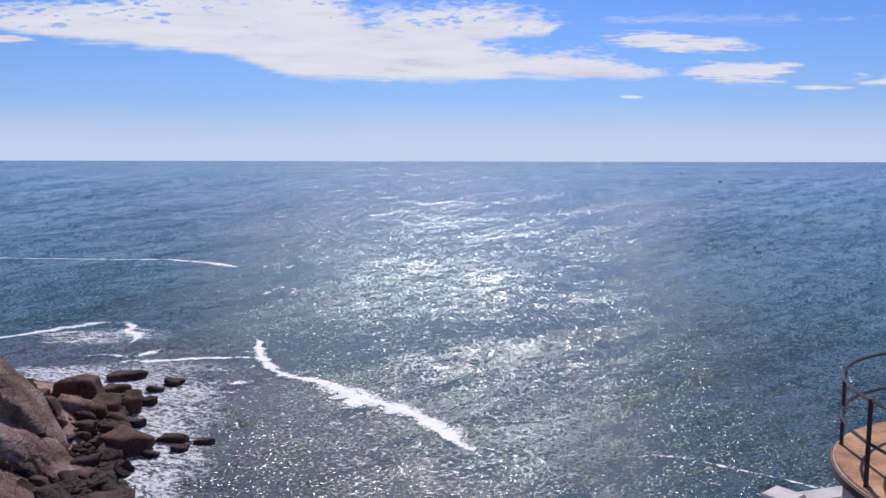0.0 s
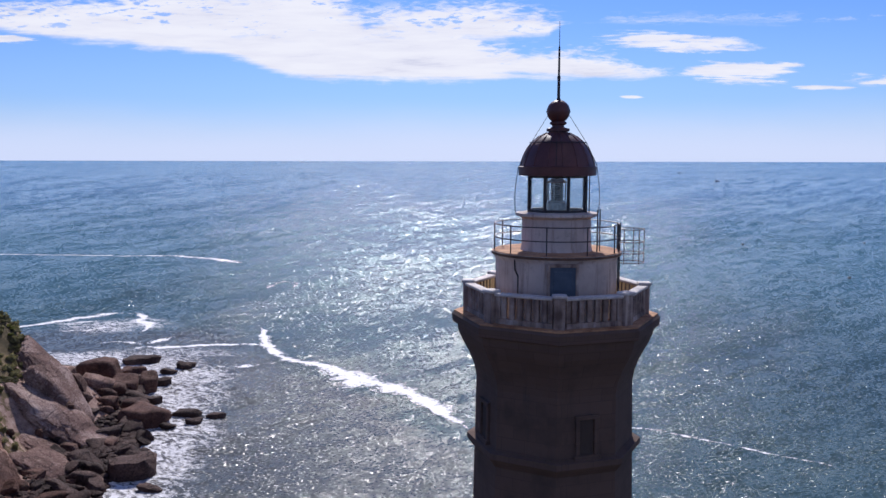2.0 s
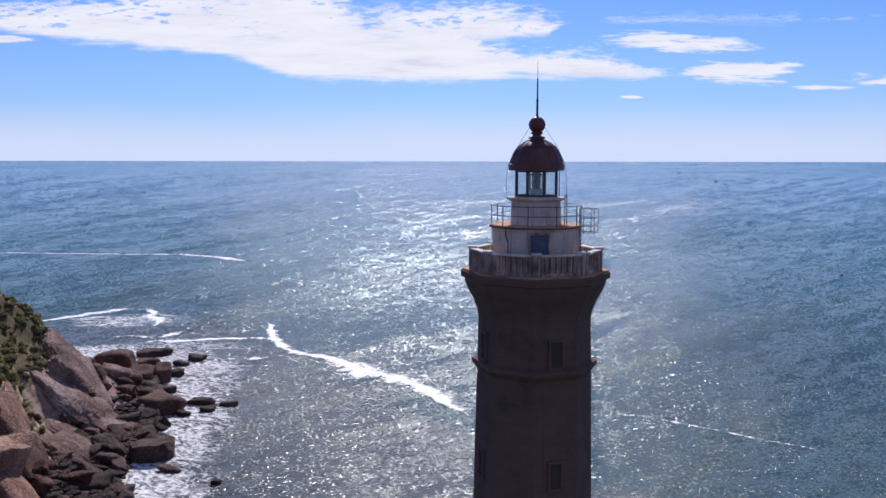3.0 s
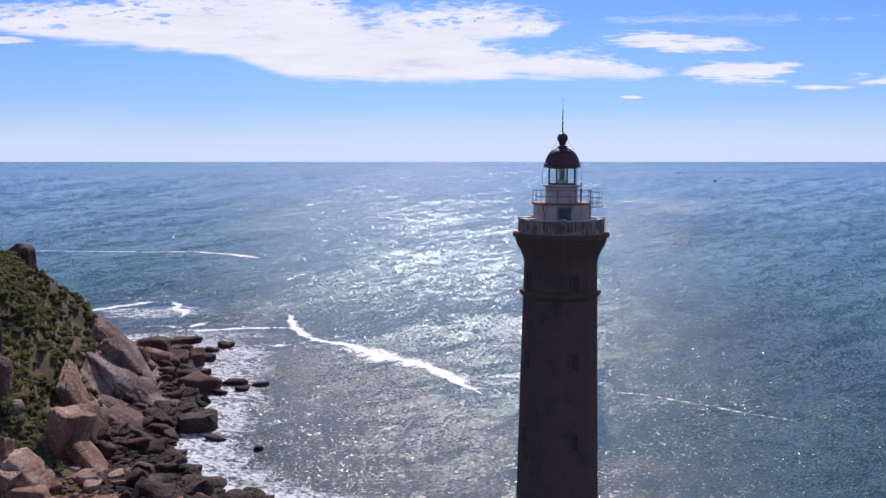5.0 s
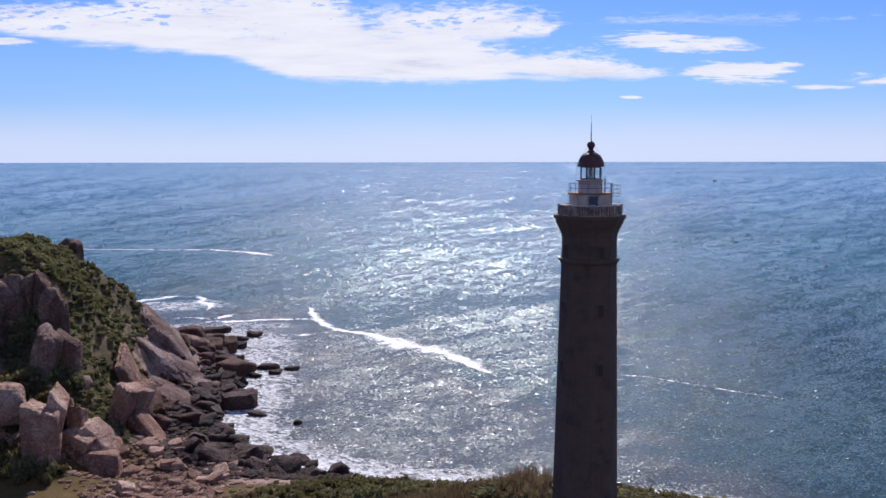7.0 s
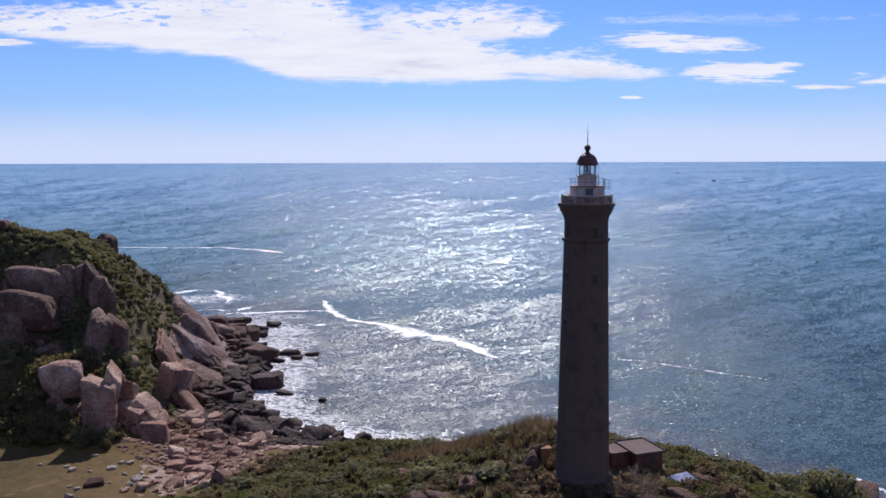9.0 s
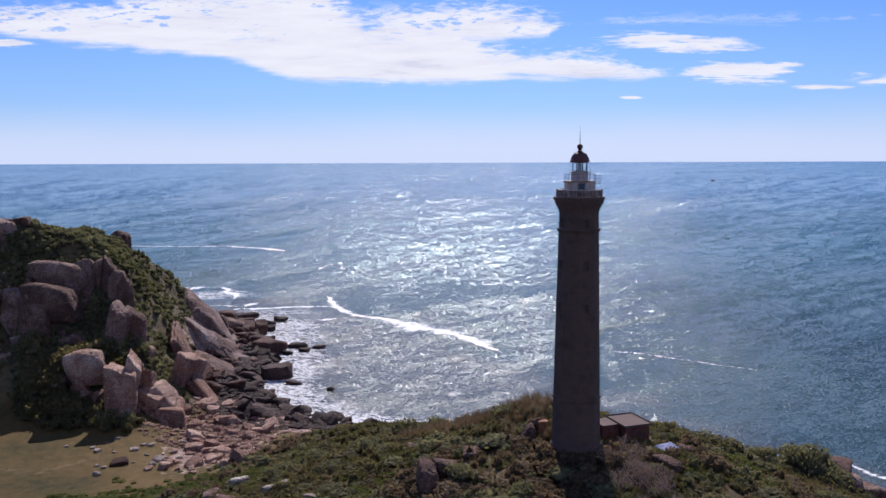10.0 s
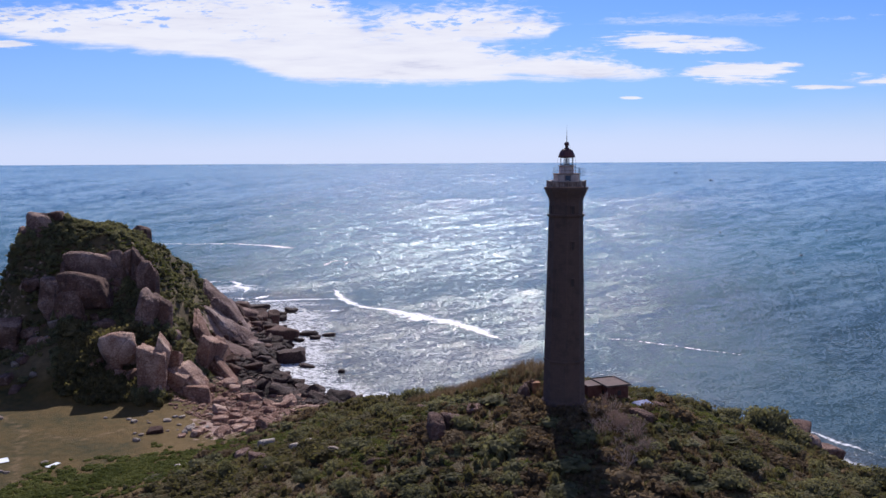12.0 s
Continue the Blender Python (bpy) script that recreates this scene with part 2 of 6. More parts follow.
def land_z(x, y):
    x, y = np.asarray(x, float), np.asarray(y, float)
    d = inland(x, y) + 5 * fbm(x, y, 18, 3, 31)
    base = np.where(d > 0, 5.5 * (1 - np.exp(-np.maximum(d, 0) / 22)), np.maximum(d * 0.22, -9))
    hl, th = headland(x, y), tower_hill(x, y)
    cap = smooth(d, -2, 26)
    z = base + (39 * hl * smooth(d, -3, 30) + 22.3 * th * cap)
    z = z + 4.0 * np.exp(-((x + 138) ** 2 + (y - 122) ** 2) / 180) + 8.5 * np.exp(-(((x + 98) / 10) ** 2 + ((y - 166) / 22) ** 2)) - 2.4 * np.exp(-(((x + 69) / 11) ** 2 + ((y - 72) / 24) ** 2))
    z = z + 3.4 * np.exp(-((x + 2.5) ** 2 + (y - 14.5) ** 2) / 50) * cap
    z = z + 3.0 * np.exp(-((x + 139) ** 2 + (y - 174) ** 2) / 130) - 5.0 * np.exp(-((x + 118.5) ** 2 + (y - 151) ** 2) / 230)
    z = z + 1.2 * np.exp(-((x + 129) ** 2 + (y - 137) ** 2) / 60) + 1.2 * np.exp(-((x + 122) ** 2 + (y - 124) ** 2) / 50) - 6.0 * np.exp(-((x + 150) ** 2 + (y - 118) ** 2) / 50)
    z = z - 6.5 * np.exp(-((x + 127.5) ** 2 + (y - 178) ** 2) / 75) + 4.5 * np.exp(-((x + 108) ** 2 + (y - 174) ** 2) / 70)
    # the bench of big boulders before the hill
    z = z + 8.5 * np.exp(-(((x + 99) / 12) ** 2 + ((y - 98) / 11) ** 2)) + 5.0 * np.exp(-(((x + 102) / 8) ** 2 + ((y - 113) / 8) ** 2)) - 8.0 * np.exp(-(((x + 131) / 9) ** 2 + ((y - 104) / 8) ** 2)) + 5.0 * np.exp(-(((x + 116) / 13) ** 2 + ((y - 92) / 6.5) ** 2))
    z = z - 8.0 * np.exp(-(((x + 142) / 10) ** 2 + ((y - 102) / 8) ** 2))
    z = z + 0.6 * np.exp(-((x + 10) ** 2 + (y - 23) ** 2) / 80) * cap
    z = z + 2.6 * np.exp(-(((x + 36) / 15) ** 2 + ((y - 55) / 18) ** 2)) * smooth(d, 2, 18)
    rough = 0.35 + 4.2 * hl + 1.6 * th * (1 - np.exp(-((x) ** 2 + y ** 2) / 200))
    z = z + rough * fbm(x, y, 14, 5, 9) * smooth(d, -6, 6)
    # a level platform round the tower's foot
    flat = np.exp(-((x - 3) ** 2 + (y - 2) ** 2) / 75)
    return z * (1 - flat) + 27.1 * flat


def obj(name, verts, faces, material, parent=None, smooth_faces=False, tags=None):
    me = bpy.data.meshes.new(name)
    me.from_pydata([tuple(v) for v in verts], [], [tuple(f) for f in faces])
    if smooth_faces:
        me.polygons.foreach_set("use_smooth", [True] * len(me.polygons))
    me.materials.append(material)
    ob = new(name, me)
    ob.parent = parent
    if tags:
        tagged(ob, **tags)
    return ob


# ---- materials ----
def material(name):
    m = bpy.data.materials.new(name)
    m.use_nodes = True
    return m, Nodes(m.node_tree)


def finish(k, color, rough, bump=None, bump_strength=0.5, bump_distance=0.05, metal=0.0, spec=0.5, normal=None):
    p = k.add("ShaderNodeBsdfPrincipled")
    k.put(p, "Base Color", (*color, 1) if isinstance(color, tuple) and len(color) == 3 else color)
    k.put(p, "Roughness", rough), k.put(p, "Metallic", metal), k.put(p, "Specular IOR Level", spec)
    if bump is not None:
        b = k.add("ShaderNodeBump")
        k.put(b, "Height", bump), k.put(b, "Strength", bump_strength), k.put(b, "Distance", bump_distance)
        k.put(p, "Normal", b.outputs[0])
    k.add("ShaderNodeOutputMaterial", p.outputs[0])
    return p


def place(k, world=True):
    if world:
        return k.add("ShaderNodeNewGeometry").outputs["Position"]
    return k.add("ShaderNodeTexCoord").outputs["Object"]


def mat_plain(name, c1, c2, rough=0.6, scale=3.0, metal=0.0, bump=0.3, dist=0.01, world=False, spec=0.5):
    """Paint, plaster, metal: two tones by coarse and fine noise, fine relief."""
    m, k = material(name)
    v = place(k, world)
    n = k.math("ADD", k.math("MULTIPLY", k.noise(v, scale, 5), 0.65), k.math("MULTIPLY", k.noise(v, scale * 9, 3), 0.35))
    finish(k, k.ramp(n, (0.35, c1), (0.65, c2)), rough, k.noise(v, scale * 14, 4), bump, dist, metal, spec)
    return m


def mat_granite(name, c_dark, c_mid, c_light, stain=(0.05, 0.04, 0.035), wet=False):
    """Weathered granite: pink to grey patches, dark water streaks, speckle and cracks."""
    m, k = material(name)
    v = place(k)
    tone = k.add("ShaderNodeObjectInfo").outputs["Random"]
    big = k.noise(v, 0.13, 5, 0.6)
    fine = k.noise(v, 2.2, 6, 0.65)
    mixed = k.math("ADD", k.math("MULTIPLY", big, 0.55), k.math("ADD", k.math("MULTIPLY", fine, 0.35), k.math("MULTIPLY", tone, 0.10)))
    col = k.ramp(mixed, (0.36, c_dark), (0.5, c_mid), (0.66, c_light))
    streak = k.noise(k.scaled(v, 0.9, 0.9, 0.10), 0.9, 5, 0.6, 0.4)
    col = k.mix(k.math("MULTIPLY", k.step(streak, 0.56, 0.74), 0.75), col, stain)
    # pale lichen bloom, and a few wandering joints
    col = k.mix(k.math("MULTIPLY", k.step(k.noise(v, 0.55, 7, 0.7), 0.54, 0.70), 0.35), col, c_light)
    vor = k.add("ShaderNodeTexVoronoi", feature="DISTANCE_TO_EDGE")
    warp = k.add("ShaderNodeVectorMath", v, k.add("ShaderNodeCombineXYZ", k.math("MULTIPLY", fine, 1.5), k.math("MULTIPLY", big, 9.0), k.math("MULTIPLY", fine, 1.5)).outputs[0], operation="ADD").outputs[0]
    k.put(vor, "Vector", k.scaled(warp, 0.20, 0.20, 0.13)), k.put(vor, "Scale", 1.0)
    crack = k.step(vor.outputs["Distance"], 0.0, 0.028)
    col = k.mix(k.math("MULTIPLY", k.math("SUBTRACT", 1.0, crack), 0.4), col, stain)
    height = k.math("ADD", k.math("MULTIPLY", crack, 0.35), k.math("ADD", k.math("MULTIPLY", k.noise(k.scaled(v, 0.5, 0.5, 1.6), 0.9, 6, 0.65), 1.6), k.math("ADD", fine, k.math("MULTIPLY", k.noise(v, 9.0, 4), 0.3))))
    finish(k, col, 0.72 if wet else 0.9, height, 1.0, 0.4, 0, 0.10 if wet else 0.2)
    return m


GRANITE = mat_granite("pink_granite", (0.070, 0.036, 0.028), (0.16, 0.088, 0.068), (0.42, 0.28, 0.225))
# redder rock, made paler to stand for sunlight on low blocks and rubble
GRANITE_PINK = mat_granite("lit_pink_granite", (0.13, 0.064, 0.046), (0.31, 0.170, 0.122), (0.64, 0.44, 0.34), (0.12, 0.066, 0.046))
GRANITE_DARK = mat_granite("dark_wet_rock", (0.028, 0.017, 0.015), (0.070, 0.042, 0.036), (0.19, 0.120, 0.10), (0.014, 0.011, 0.010), True)
GRANITE_SLAB = mat_granite("streaked_slab_granite", (0.09, 0.050, 0.040), (0.21, 0.125, 0.103), (0.50, 0.37, 0.32), (0.055, 0.036, 0.032))
GRANITE_BROWN = mat_granite("brown_tide_rock", (0.045, 0.021, 0.016), (0.100, 0.049, 0.037), (0.21, 0.115, 0.088), (0.03, 0.02, 0.018), True)
GRANITE_PALE = mat_granite("pale_granite", (0.20, 0.145, 0.115), (0.36, 0.285, 0.235), (0.55, 0.46, 0.39), (0.16, 0.12, 0.10))


def mat_ground():
    m, k = material("headland_ground")
    v = place(k)
    grass = k.add("ShaderNodeAttribute", attribute_name="grass").outputs["Fac"]
    rocky = k.add("ShaderNodeAttribute", attribute_name="rocky").outputs["Fac"]
    big, mid, fine = k.noise(v, 0.055, 5, 0.6), k.noise(v, 0.5, 5, 0.6), k.noise(v, 5.0, 5, 0.7)
    n = k.math("ADD", k.math("MULTIPLY", big, 0.5), k.math("ADD", k.math("MULTIPLY", mid, 0.3), k.math("MULTIPLY", fine, 0.2)))
    turf = k.ramp(n, (0.36, (0.040, 0.036, 0.012)), (0.46, (0.086, 0.058, 0.017)), (0.54, (0.125, 0.076, 0.024)), (0.66, (0.18, 0.114, 0.042)))
    scrub = k.ramp(n, (0.36, (0.055, 0.044, 0.022)), (0.5, (0.115, 0.082, 0.042)), (0.64, (0.21, 0.145, 0.08)))
    col = k.mix(grass, scrub, turf)
    rock = k.ramp(k.math("ADD", k.math("MULTIPLY", mid, 0.6), k.math("MULTIPLY", fine, 0.4)), (0.35, (0.13, 0.08, 0.064)), (0.5, (0.31, 0.195, 0.155)), (0.65, (0.47, 0.34, 0.28)))
    worn = k.add("ShaderNodeAttribute", attribute_name="path").outputs["Fac"]
    col = k.mix(k.math("MULTIPLY", worn, k.math("MULTIPLY", k.step(mid, 0.40, 0.60), 0.7)), col, (0.20, 0.13, 0.07))
    edge = k.step(k.math("ADD", rocky, k.math("MULTIPLY", k.math("SUBTRACT", mid, 0.5), 1.1)), 0.42, 0.58)
    col = k.mix(edge, col, rock)
    wet = k.math("SUBTRACT", 1.0, k.step(k.math("ADD", k.add("ShaderNodeSeparateXYZ", v).outputs[2], k.math("MULTIPLY", mid, 1.5)), 1.2, 4.0))
    col = k.mix(k.math("MULTIPLY", wet, 0.85), col, (0.03, 0.023, 0.021))
    finish(k, col, 0.9, k.math("ADD", fine, mid), 0.9, 0.3, 0, 0.2)
    return m


GROUND = mat_ground()


def mat_sea():
    m, k = material("sea_water")
    v = place(k)
    shore = k.add("ShaderNodeAttribute", attribute_name="shore").outputs["Fac"]
    swell = k.noise(k.scaled(v, 0.55, 1.0, 1, 0.35), 0.035, 3, 0.5)
    chop = k.noise(k.scaled(v, 0.6, 1.0, 1, 0.25), 0.22, 4, 0.6, 0.3)
    # wave facets: slopes from three scales of waves, stretched with distance so glints suit the camera's view
    view_stretch = k.math("ADD", 1.0, k.math("MULTIPLY", k.math("MINIMUM", k.math("MAXIMUM", k.add("ShaderNodeSeparateXYZ", v).outputs[1], -100.0), 2600.0), 0.0030))
    grow = k.math("DIVIDE", 1.0, view_stretch)
    view_warped = k.add("ShaderNodeVectorMath", v, k.add("ShaderNodeCombineXYZ", grow, grow, 1.0).outputs[0], operation="MULTIPLY").outputs[0]

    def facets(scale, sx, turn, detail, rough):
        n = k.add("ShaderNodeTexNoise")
        k.put(n, "Vector", k.scaled(view_warped, sx, 1.0, 1.0, turn)), k.put(n, "Scale", scale), k.put(n, "Detail", detail), k.put(n, "Roughness", rough)
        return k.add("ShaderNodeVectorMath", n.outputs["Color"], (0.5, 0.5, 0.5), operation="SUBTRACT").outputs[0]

    def times(vec, x, y):
        return k.add("ShaderNodeVectorMath", vec, (x, y, 0.0), operation="MULTIPLY").outputs[0]

    def plus(p, q):
        return k.add("ShaderNodeVectorMath", p, q, operation="ADD").outputs[0]

    def half(vec, turn_x, turn_y, lo, hi):
        """0 to 1 across a line on the water."""
        q = k.add("ShaderNodeVectorMath", vec, (turn_x, turn_y, 0.0), operation="DOT_PRODUCT").outputs["Value"]
        return k.step(q, lo, hi)

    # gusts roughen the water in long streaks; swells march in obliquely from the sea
    gust = k.math("ADD", 0.25, k.math("MULTIPLY", k.noise(k.scaled(view_warped, 0.3, 1.0, 1, -0.5), 0.05, 4, 0.65), 1.5))
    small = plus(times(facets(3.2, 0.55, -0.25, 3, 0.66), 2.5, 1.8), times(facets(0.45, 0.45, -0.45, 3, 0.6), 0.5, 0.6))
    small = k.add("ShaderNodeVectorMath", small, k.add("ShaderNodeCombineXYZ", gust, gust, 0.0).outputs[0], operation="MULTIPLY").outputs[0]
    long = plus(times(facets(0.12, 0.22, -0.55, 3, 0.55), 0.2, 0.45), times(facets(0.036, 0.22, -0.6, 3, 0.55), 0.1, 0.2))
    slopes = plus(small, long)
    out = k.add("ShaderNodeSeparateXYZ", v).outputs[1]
    # normals tilt towards the camera at middle distance, to fit the glitter it sees
    lean = k.math("MULTIPLY", k.math("MULTIPLY", k.step(out, 60.0, 330.0), k.math("SUBTRACT", 1.0, k.step(out, 500.0, 1900.0))), -0.10)
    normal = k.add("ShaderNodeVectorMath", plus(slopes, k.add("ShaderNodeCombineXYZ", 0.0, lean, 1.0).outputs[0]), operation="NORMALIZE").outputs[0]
    patch = k.noise(k.scaled(v, 1, 0.45, 1), 0.012, 4, 0.6)
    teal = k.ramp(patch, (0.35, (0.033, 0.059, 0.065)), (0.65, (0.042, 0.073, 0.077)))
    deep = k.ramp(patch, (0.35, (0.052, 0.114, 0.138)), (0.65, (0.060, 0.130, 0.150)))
    # water turns paler and bluer with distance: reflected sky put into its colour
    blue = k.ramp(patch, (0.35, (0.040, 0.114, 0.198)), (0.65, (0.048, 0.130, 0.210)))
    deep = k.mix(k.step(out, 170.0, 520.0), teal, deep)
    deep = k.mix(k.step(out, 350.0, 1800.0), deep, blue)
    # silt stirred up inside the line where the foam drifts
    wavy = k.add("ShaderNodeVectorMath", v, k.add("ShaderNodeCombineXYZ", k.math("MULTIPLY", swell, 40.0), k.math("MULTIPLY", swell, 40.0), 0.0).outputs[0], operation="ADD").outputs[0]
    silt = k.math("MULTIPLY", half(wavy, -0.82, -0.57, -130.0, -110.0), half(wavy, 0.1, -1.0, -330.0, -300.0))
    murky = k.ramp(patch, (0.35, (0.075, 0.074, 0.076)), (0.65, (0.095, 0.092, 0.090)))
    deep = k.mix(k.math("MULTIPLY", silt, 0.75), deep, murky)
    near = k.ramp(patch, (0.4, (0.085, 0.070, 0.064)), (0.6, (0.070, 0.066, 0.064)))
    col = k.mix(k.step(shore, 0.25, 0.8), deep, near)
    # foam: torn lace close to the rocks
    v_torn = k.add("ShaderNodeVectorMath", v, k.add("ShaderNodeCombineXYZ", k.math("MULTIPLY", chop, 5.0), k.math("MULTIPLY", swell, 14.0), 0.0).outputs[0], operation="ADD").outputs[0]

    def ridged(scale, turn, stretch):
        n = k.noise(k.scaled(v_torn, stretch, 1.0, 1, turn), scale, 6, 0.66, 0.7)
        return k.math("SUBTRACT", 1.0, k.math("ABSOLUTE", k.math("SUBTRACT", k.math("MULTIPLY", n, 2.0), 1.0)))

    amount = k.math("ADD", k.math("MULTIPLY", shore, 1.15), k.math("MULTIPLY", k.math("SUBTRACT", swell, 0.5), 1.4))
    wash = k.math("MULTIPLY", k.math("SUBTRACT", amount, 0.58), 0.22)
    wide = k.step(k.math("ADD", ridged(0.13, 0.5, 0.6), wash), 0.90, 1.0)
    fine = k.step(k.math("ADD", ridged(0.40, 0.9, 0.6), wash), 0.88, 1.0)
    torn = k.step(k.noise(k.scaled(v_torn, 0.6, 1.0, 1, 0.7), 0.8, 5, 0.7), 0.40, 0.58)
    foam = k.math("ADD", k.math("MULTIPLY", wide, 0.7), k.math("MULTIPLY", fine, 0.6), clamp=True)
    foam = k.math("MULTIPLY", k.math("MULTIPLY", foam, k.math("ADD", 0.15, k.math("MULTIPLY", torn, 1.0))), k.step(amount, 0.12, 0.55), clamp=True)
    col = k.mix(k.math("MULTIPLY", foam, 0.9), col, (0.78, 0.75, 0.76))
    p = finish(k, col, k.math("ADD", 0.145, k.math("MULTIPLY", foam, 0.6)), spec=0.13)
    k.put(p, "IOR", 1.333), k.put(p, "Normal", normal)
    return m


SEA = mat_sea()


# ---- sea and land ----
def spread(lo, hi, fine_lo, fine_hi, step, growth=1.22):
    a = list(np.arange(fine_lo, fine_hi + step / 2, step))
    s = step
    while a[-1] < hi:
        s *= growth
        a.append(min(hi, a[-1] + s))
    s = step
    while a[0] > lo:
        s *= growth
        a.insert(0, max(lo, a[0] - s))
    return np.array(a)


def sheet(name, xs, ys, height, mat, attributes):
    X, Y = np.meshgrid(xs, ys)
    X, Y = X.ravel(), Y.ravel()
    Z = height(X, Y)
    nx, ny = len(xs), len(ys)
    i = np.arange(nx * ny).reshape(ny, nx)
    quads = np.stack([i[:-1, :-1], i[:-1, 1:], i[1:, 1:], i[1:, :-1]], -1).reshape(-1, 4)
    me = bpy.data.meshes.new(name)
    me.vertices.add(len(X))
    me.vertices.foreach_set("co", np.stack([X, Y, Z], 1).ravel())
    me.loops.add(quads.size)
    me.loops.foreach_set("vertex_index", quads.ravel())
    me.polygons.add(len(quads))
    me.polygons.foreach_set("loop_start", np.arange(0, quads.size, 4))
    me.polygons.foreach_set("use_smooth", np.ones(len(quads), bool))
    me.update(calc_edges=True)
    for key, fn in attributes.items():
        at = me.attributes.new(key, "FLOAT", "POINT")
        at.data.foreach_set("value", fn(X, Y, Z).astype(np.float32))
    me.materials.append(mat)
    return new(name, me)


def sea_z(x, y):
    far = np.maximum(np.abs(x), np.abs(y))
    return 49.0 * np.clip((far - 900) / 3900, 0, 1) ** 2


def shoreness(x, y, z):
    """1 at the rocks, 0 in clear water; broken water also lies over two shoals off the point."""
    reach = np.where(x > 20, 9, 14) + 36 * np.exp(-((x + 88) / 34) ** 2)
    near = 1 + (inland(x, y) + 6 * fbm(x, y, 22, 3, 3)) / reach
    shoals = 0.56 * np.exp(-((x + 140) / 28) ** 2 - ((y - 290) / 20) ** 2) + 0.5 * np.exp(-((x + 96) / 26) ** 2 - ((y - 243) / 14) ** 2)
    return np.clip(np.maximum(near, shoals), 0, 1)


sea = sheet("water", spread(-4800, 4800, -230, 130, 2.5), spread(-4800, 4800, -40, 300, 2.5), sea_z, SEA,
            {"shore": shoreness})
tagged(sea, "blue-green sea with sun glitter and white foam along the rocks", "sea", kind="structure")


def slope_of(x, y):
    e = 0.8
    return np.hypot(ground_z(x + e, y) - ground_z(x - e, y), ground_z(x, y + e) - ground_z(x, y - e)) / (2 * e)


def rockiness(x, y, z):
    d = inland(x, y)
    hl = headland(x, y)
    shore = 1 - smooth(d, 10, 24)
    cove = np.exp(-(((x + 68) / 13) ** 2 + ((y - 72) / 26) ** 2))
    steep = smooth(slope_of(x, y), 1.3, 2.2) * smooth(hl, 0.05, 0.3) * 0.5
    slabs = np.exp(-(((x + 93) / 12) ** 2 + ((y - 168) / 34) ** 2))
    return np.clip(np.maximum.reduce([shore, cove * 0.9, steep * 0.85, slabs]) , 0, 1)


def grassiness(x, y, z):
    return (1 - smooth(np.maximum(headland(x, y), bench(x, y)), 0.04, 0.15)) * (1 - smooth(tower_hill(x, y), 0.08, 0.2))


PATHS = [np.array(q, float) for q in (((-96.6, 19.0), (-102.1, 27.5), (-107.5, 39.7), (-113.1, 52.0), (-118.0, 59.0), (-125.6, 65.4)), ((-114.4, 54.6), (-106.4, 50.8), (-97.7, 48.1), (-93.5, 52.8), (-88.2, 59.4)))]


def pathiness(x, y, z):
    """1 on the trodden lines through the meadow."""
    best = np.full(x.shape, 1e9)
    for q in PATHS:
        for (ax, ay), (bx, by) in zip(q, q[1:]):
            dx, dy = bx - ax, by - ay
            t = np.clip(((x - ax) * dx + (y - ay) * dy) / (dx * dx + dy * dy), 0, 1)
            best = np.minimum(best, np.hypot(x - ax - t * dx, y - ay - t * dy))
    return 1 - smooth(best, 0.3, 1.1)


land = sheet("ground", spread(-430, 330, -175, 100, 1.1), spread(-410, 290, -60, 235, 1.1), ground_z, GROUND,
             {"rocky": rockiness, "grass": grassiness, "path": pathiness})
tagged(land, "scrubby granite headland with a brown grass meadow above a cove", "headland", kind="structure")


# ---- lighthouse ----
def part(name, bm, mat, parent, label=""):
    me = bpy.data.meshes.new(name)
    bm.to_mesh(me)
    bm.free()
    me.materials.append(mat)
    ob = new(name, me)
    ob.parent = parent
    if label:
        tagged(ob, label)
    return ob


def thing(name, x, y, z, label, category, group="", kind="", rz=0.0):
    ob = new(name)
    ob.empty_display_size = 0.3
    ob.location, ob.rotation_euler = (x, y, z), (0, 0, rz)
    return tagged(ob, label, category, group, kind)


def shade_smooth(ob, angle=35):
    me = ob.data
    me.polygons.foreach_set("use_smooth", [True] * len(me.polygons))
    me.set_sharp_from_angle(angle=radians(angle))
    return ob


def lathe(bm, profile, sides, phase=0.0, close_top=True, close_bottom=True, centre=(0, 0)):
    """Turned or many-sided body from (radius, z) rings, bottom to top. phase: degrees of a corner from -y towards +x."""
    rings = []
    for r, z in profile:
        ring = []
        for i in range(sides):
            a = radians(phase) + 2 * math.pi * i / sides
            ring.append(bm.verts.new((centre[0] + r * math.sin(a), centre[1] - r * math.cos(a), z)))
        rings.append(ring)
    for lo, hi in zip(rings, rings[1:]):
        for i in range(sides):
            j = (i + 1) % sides
            bm.faces.new((lo[i], lo[j], hi[j], hi[i]))
    if close_bottom:
        bm.faces.new(rings[0][::-1])
    if close_top:
        bm.faces.new(rings[-1])
    return bm


def box(bm, sx, sy, sz, m=None, bevel=0.0):
    got = bmesh.ops.create_cube(bm, size=1.0)["verts"]
    bmesh.ops.scale(bm, vec=(sx, sy, sz), verts=got)
    if bevel:
        edges = list({e for v in got for e in v.link_edges})
        out = bmesh.ops.bevel(bm, geom=edges, offset=bevel, segments=1, affect="EDGES")
        got = list({v for f in out["faces"] for v in f.verts} | {v for v in got if v.is_valid})
    if m is not None:
        bmesh.ops.transform(bm, matrix=m, verts=got)
    return bm


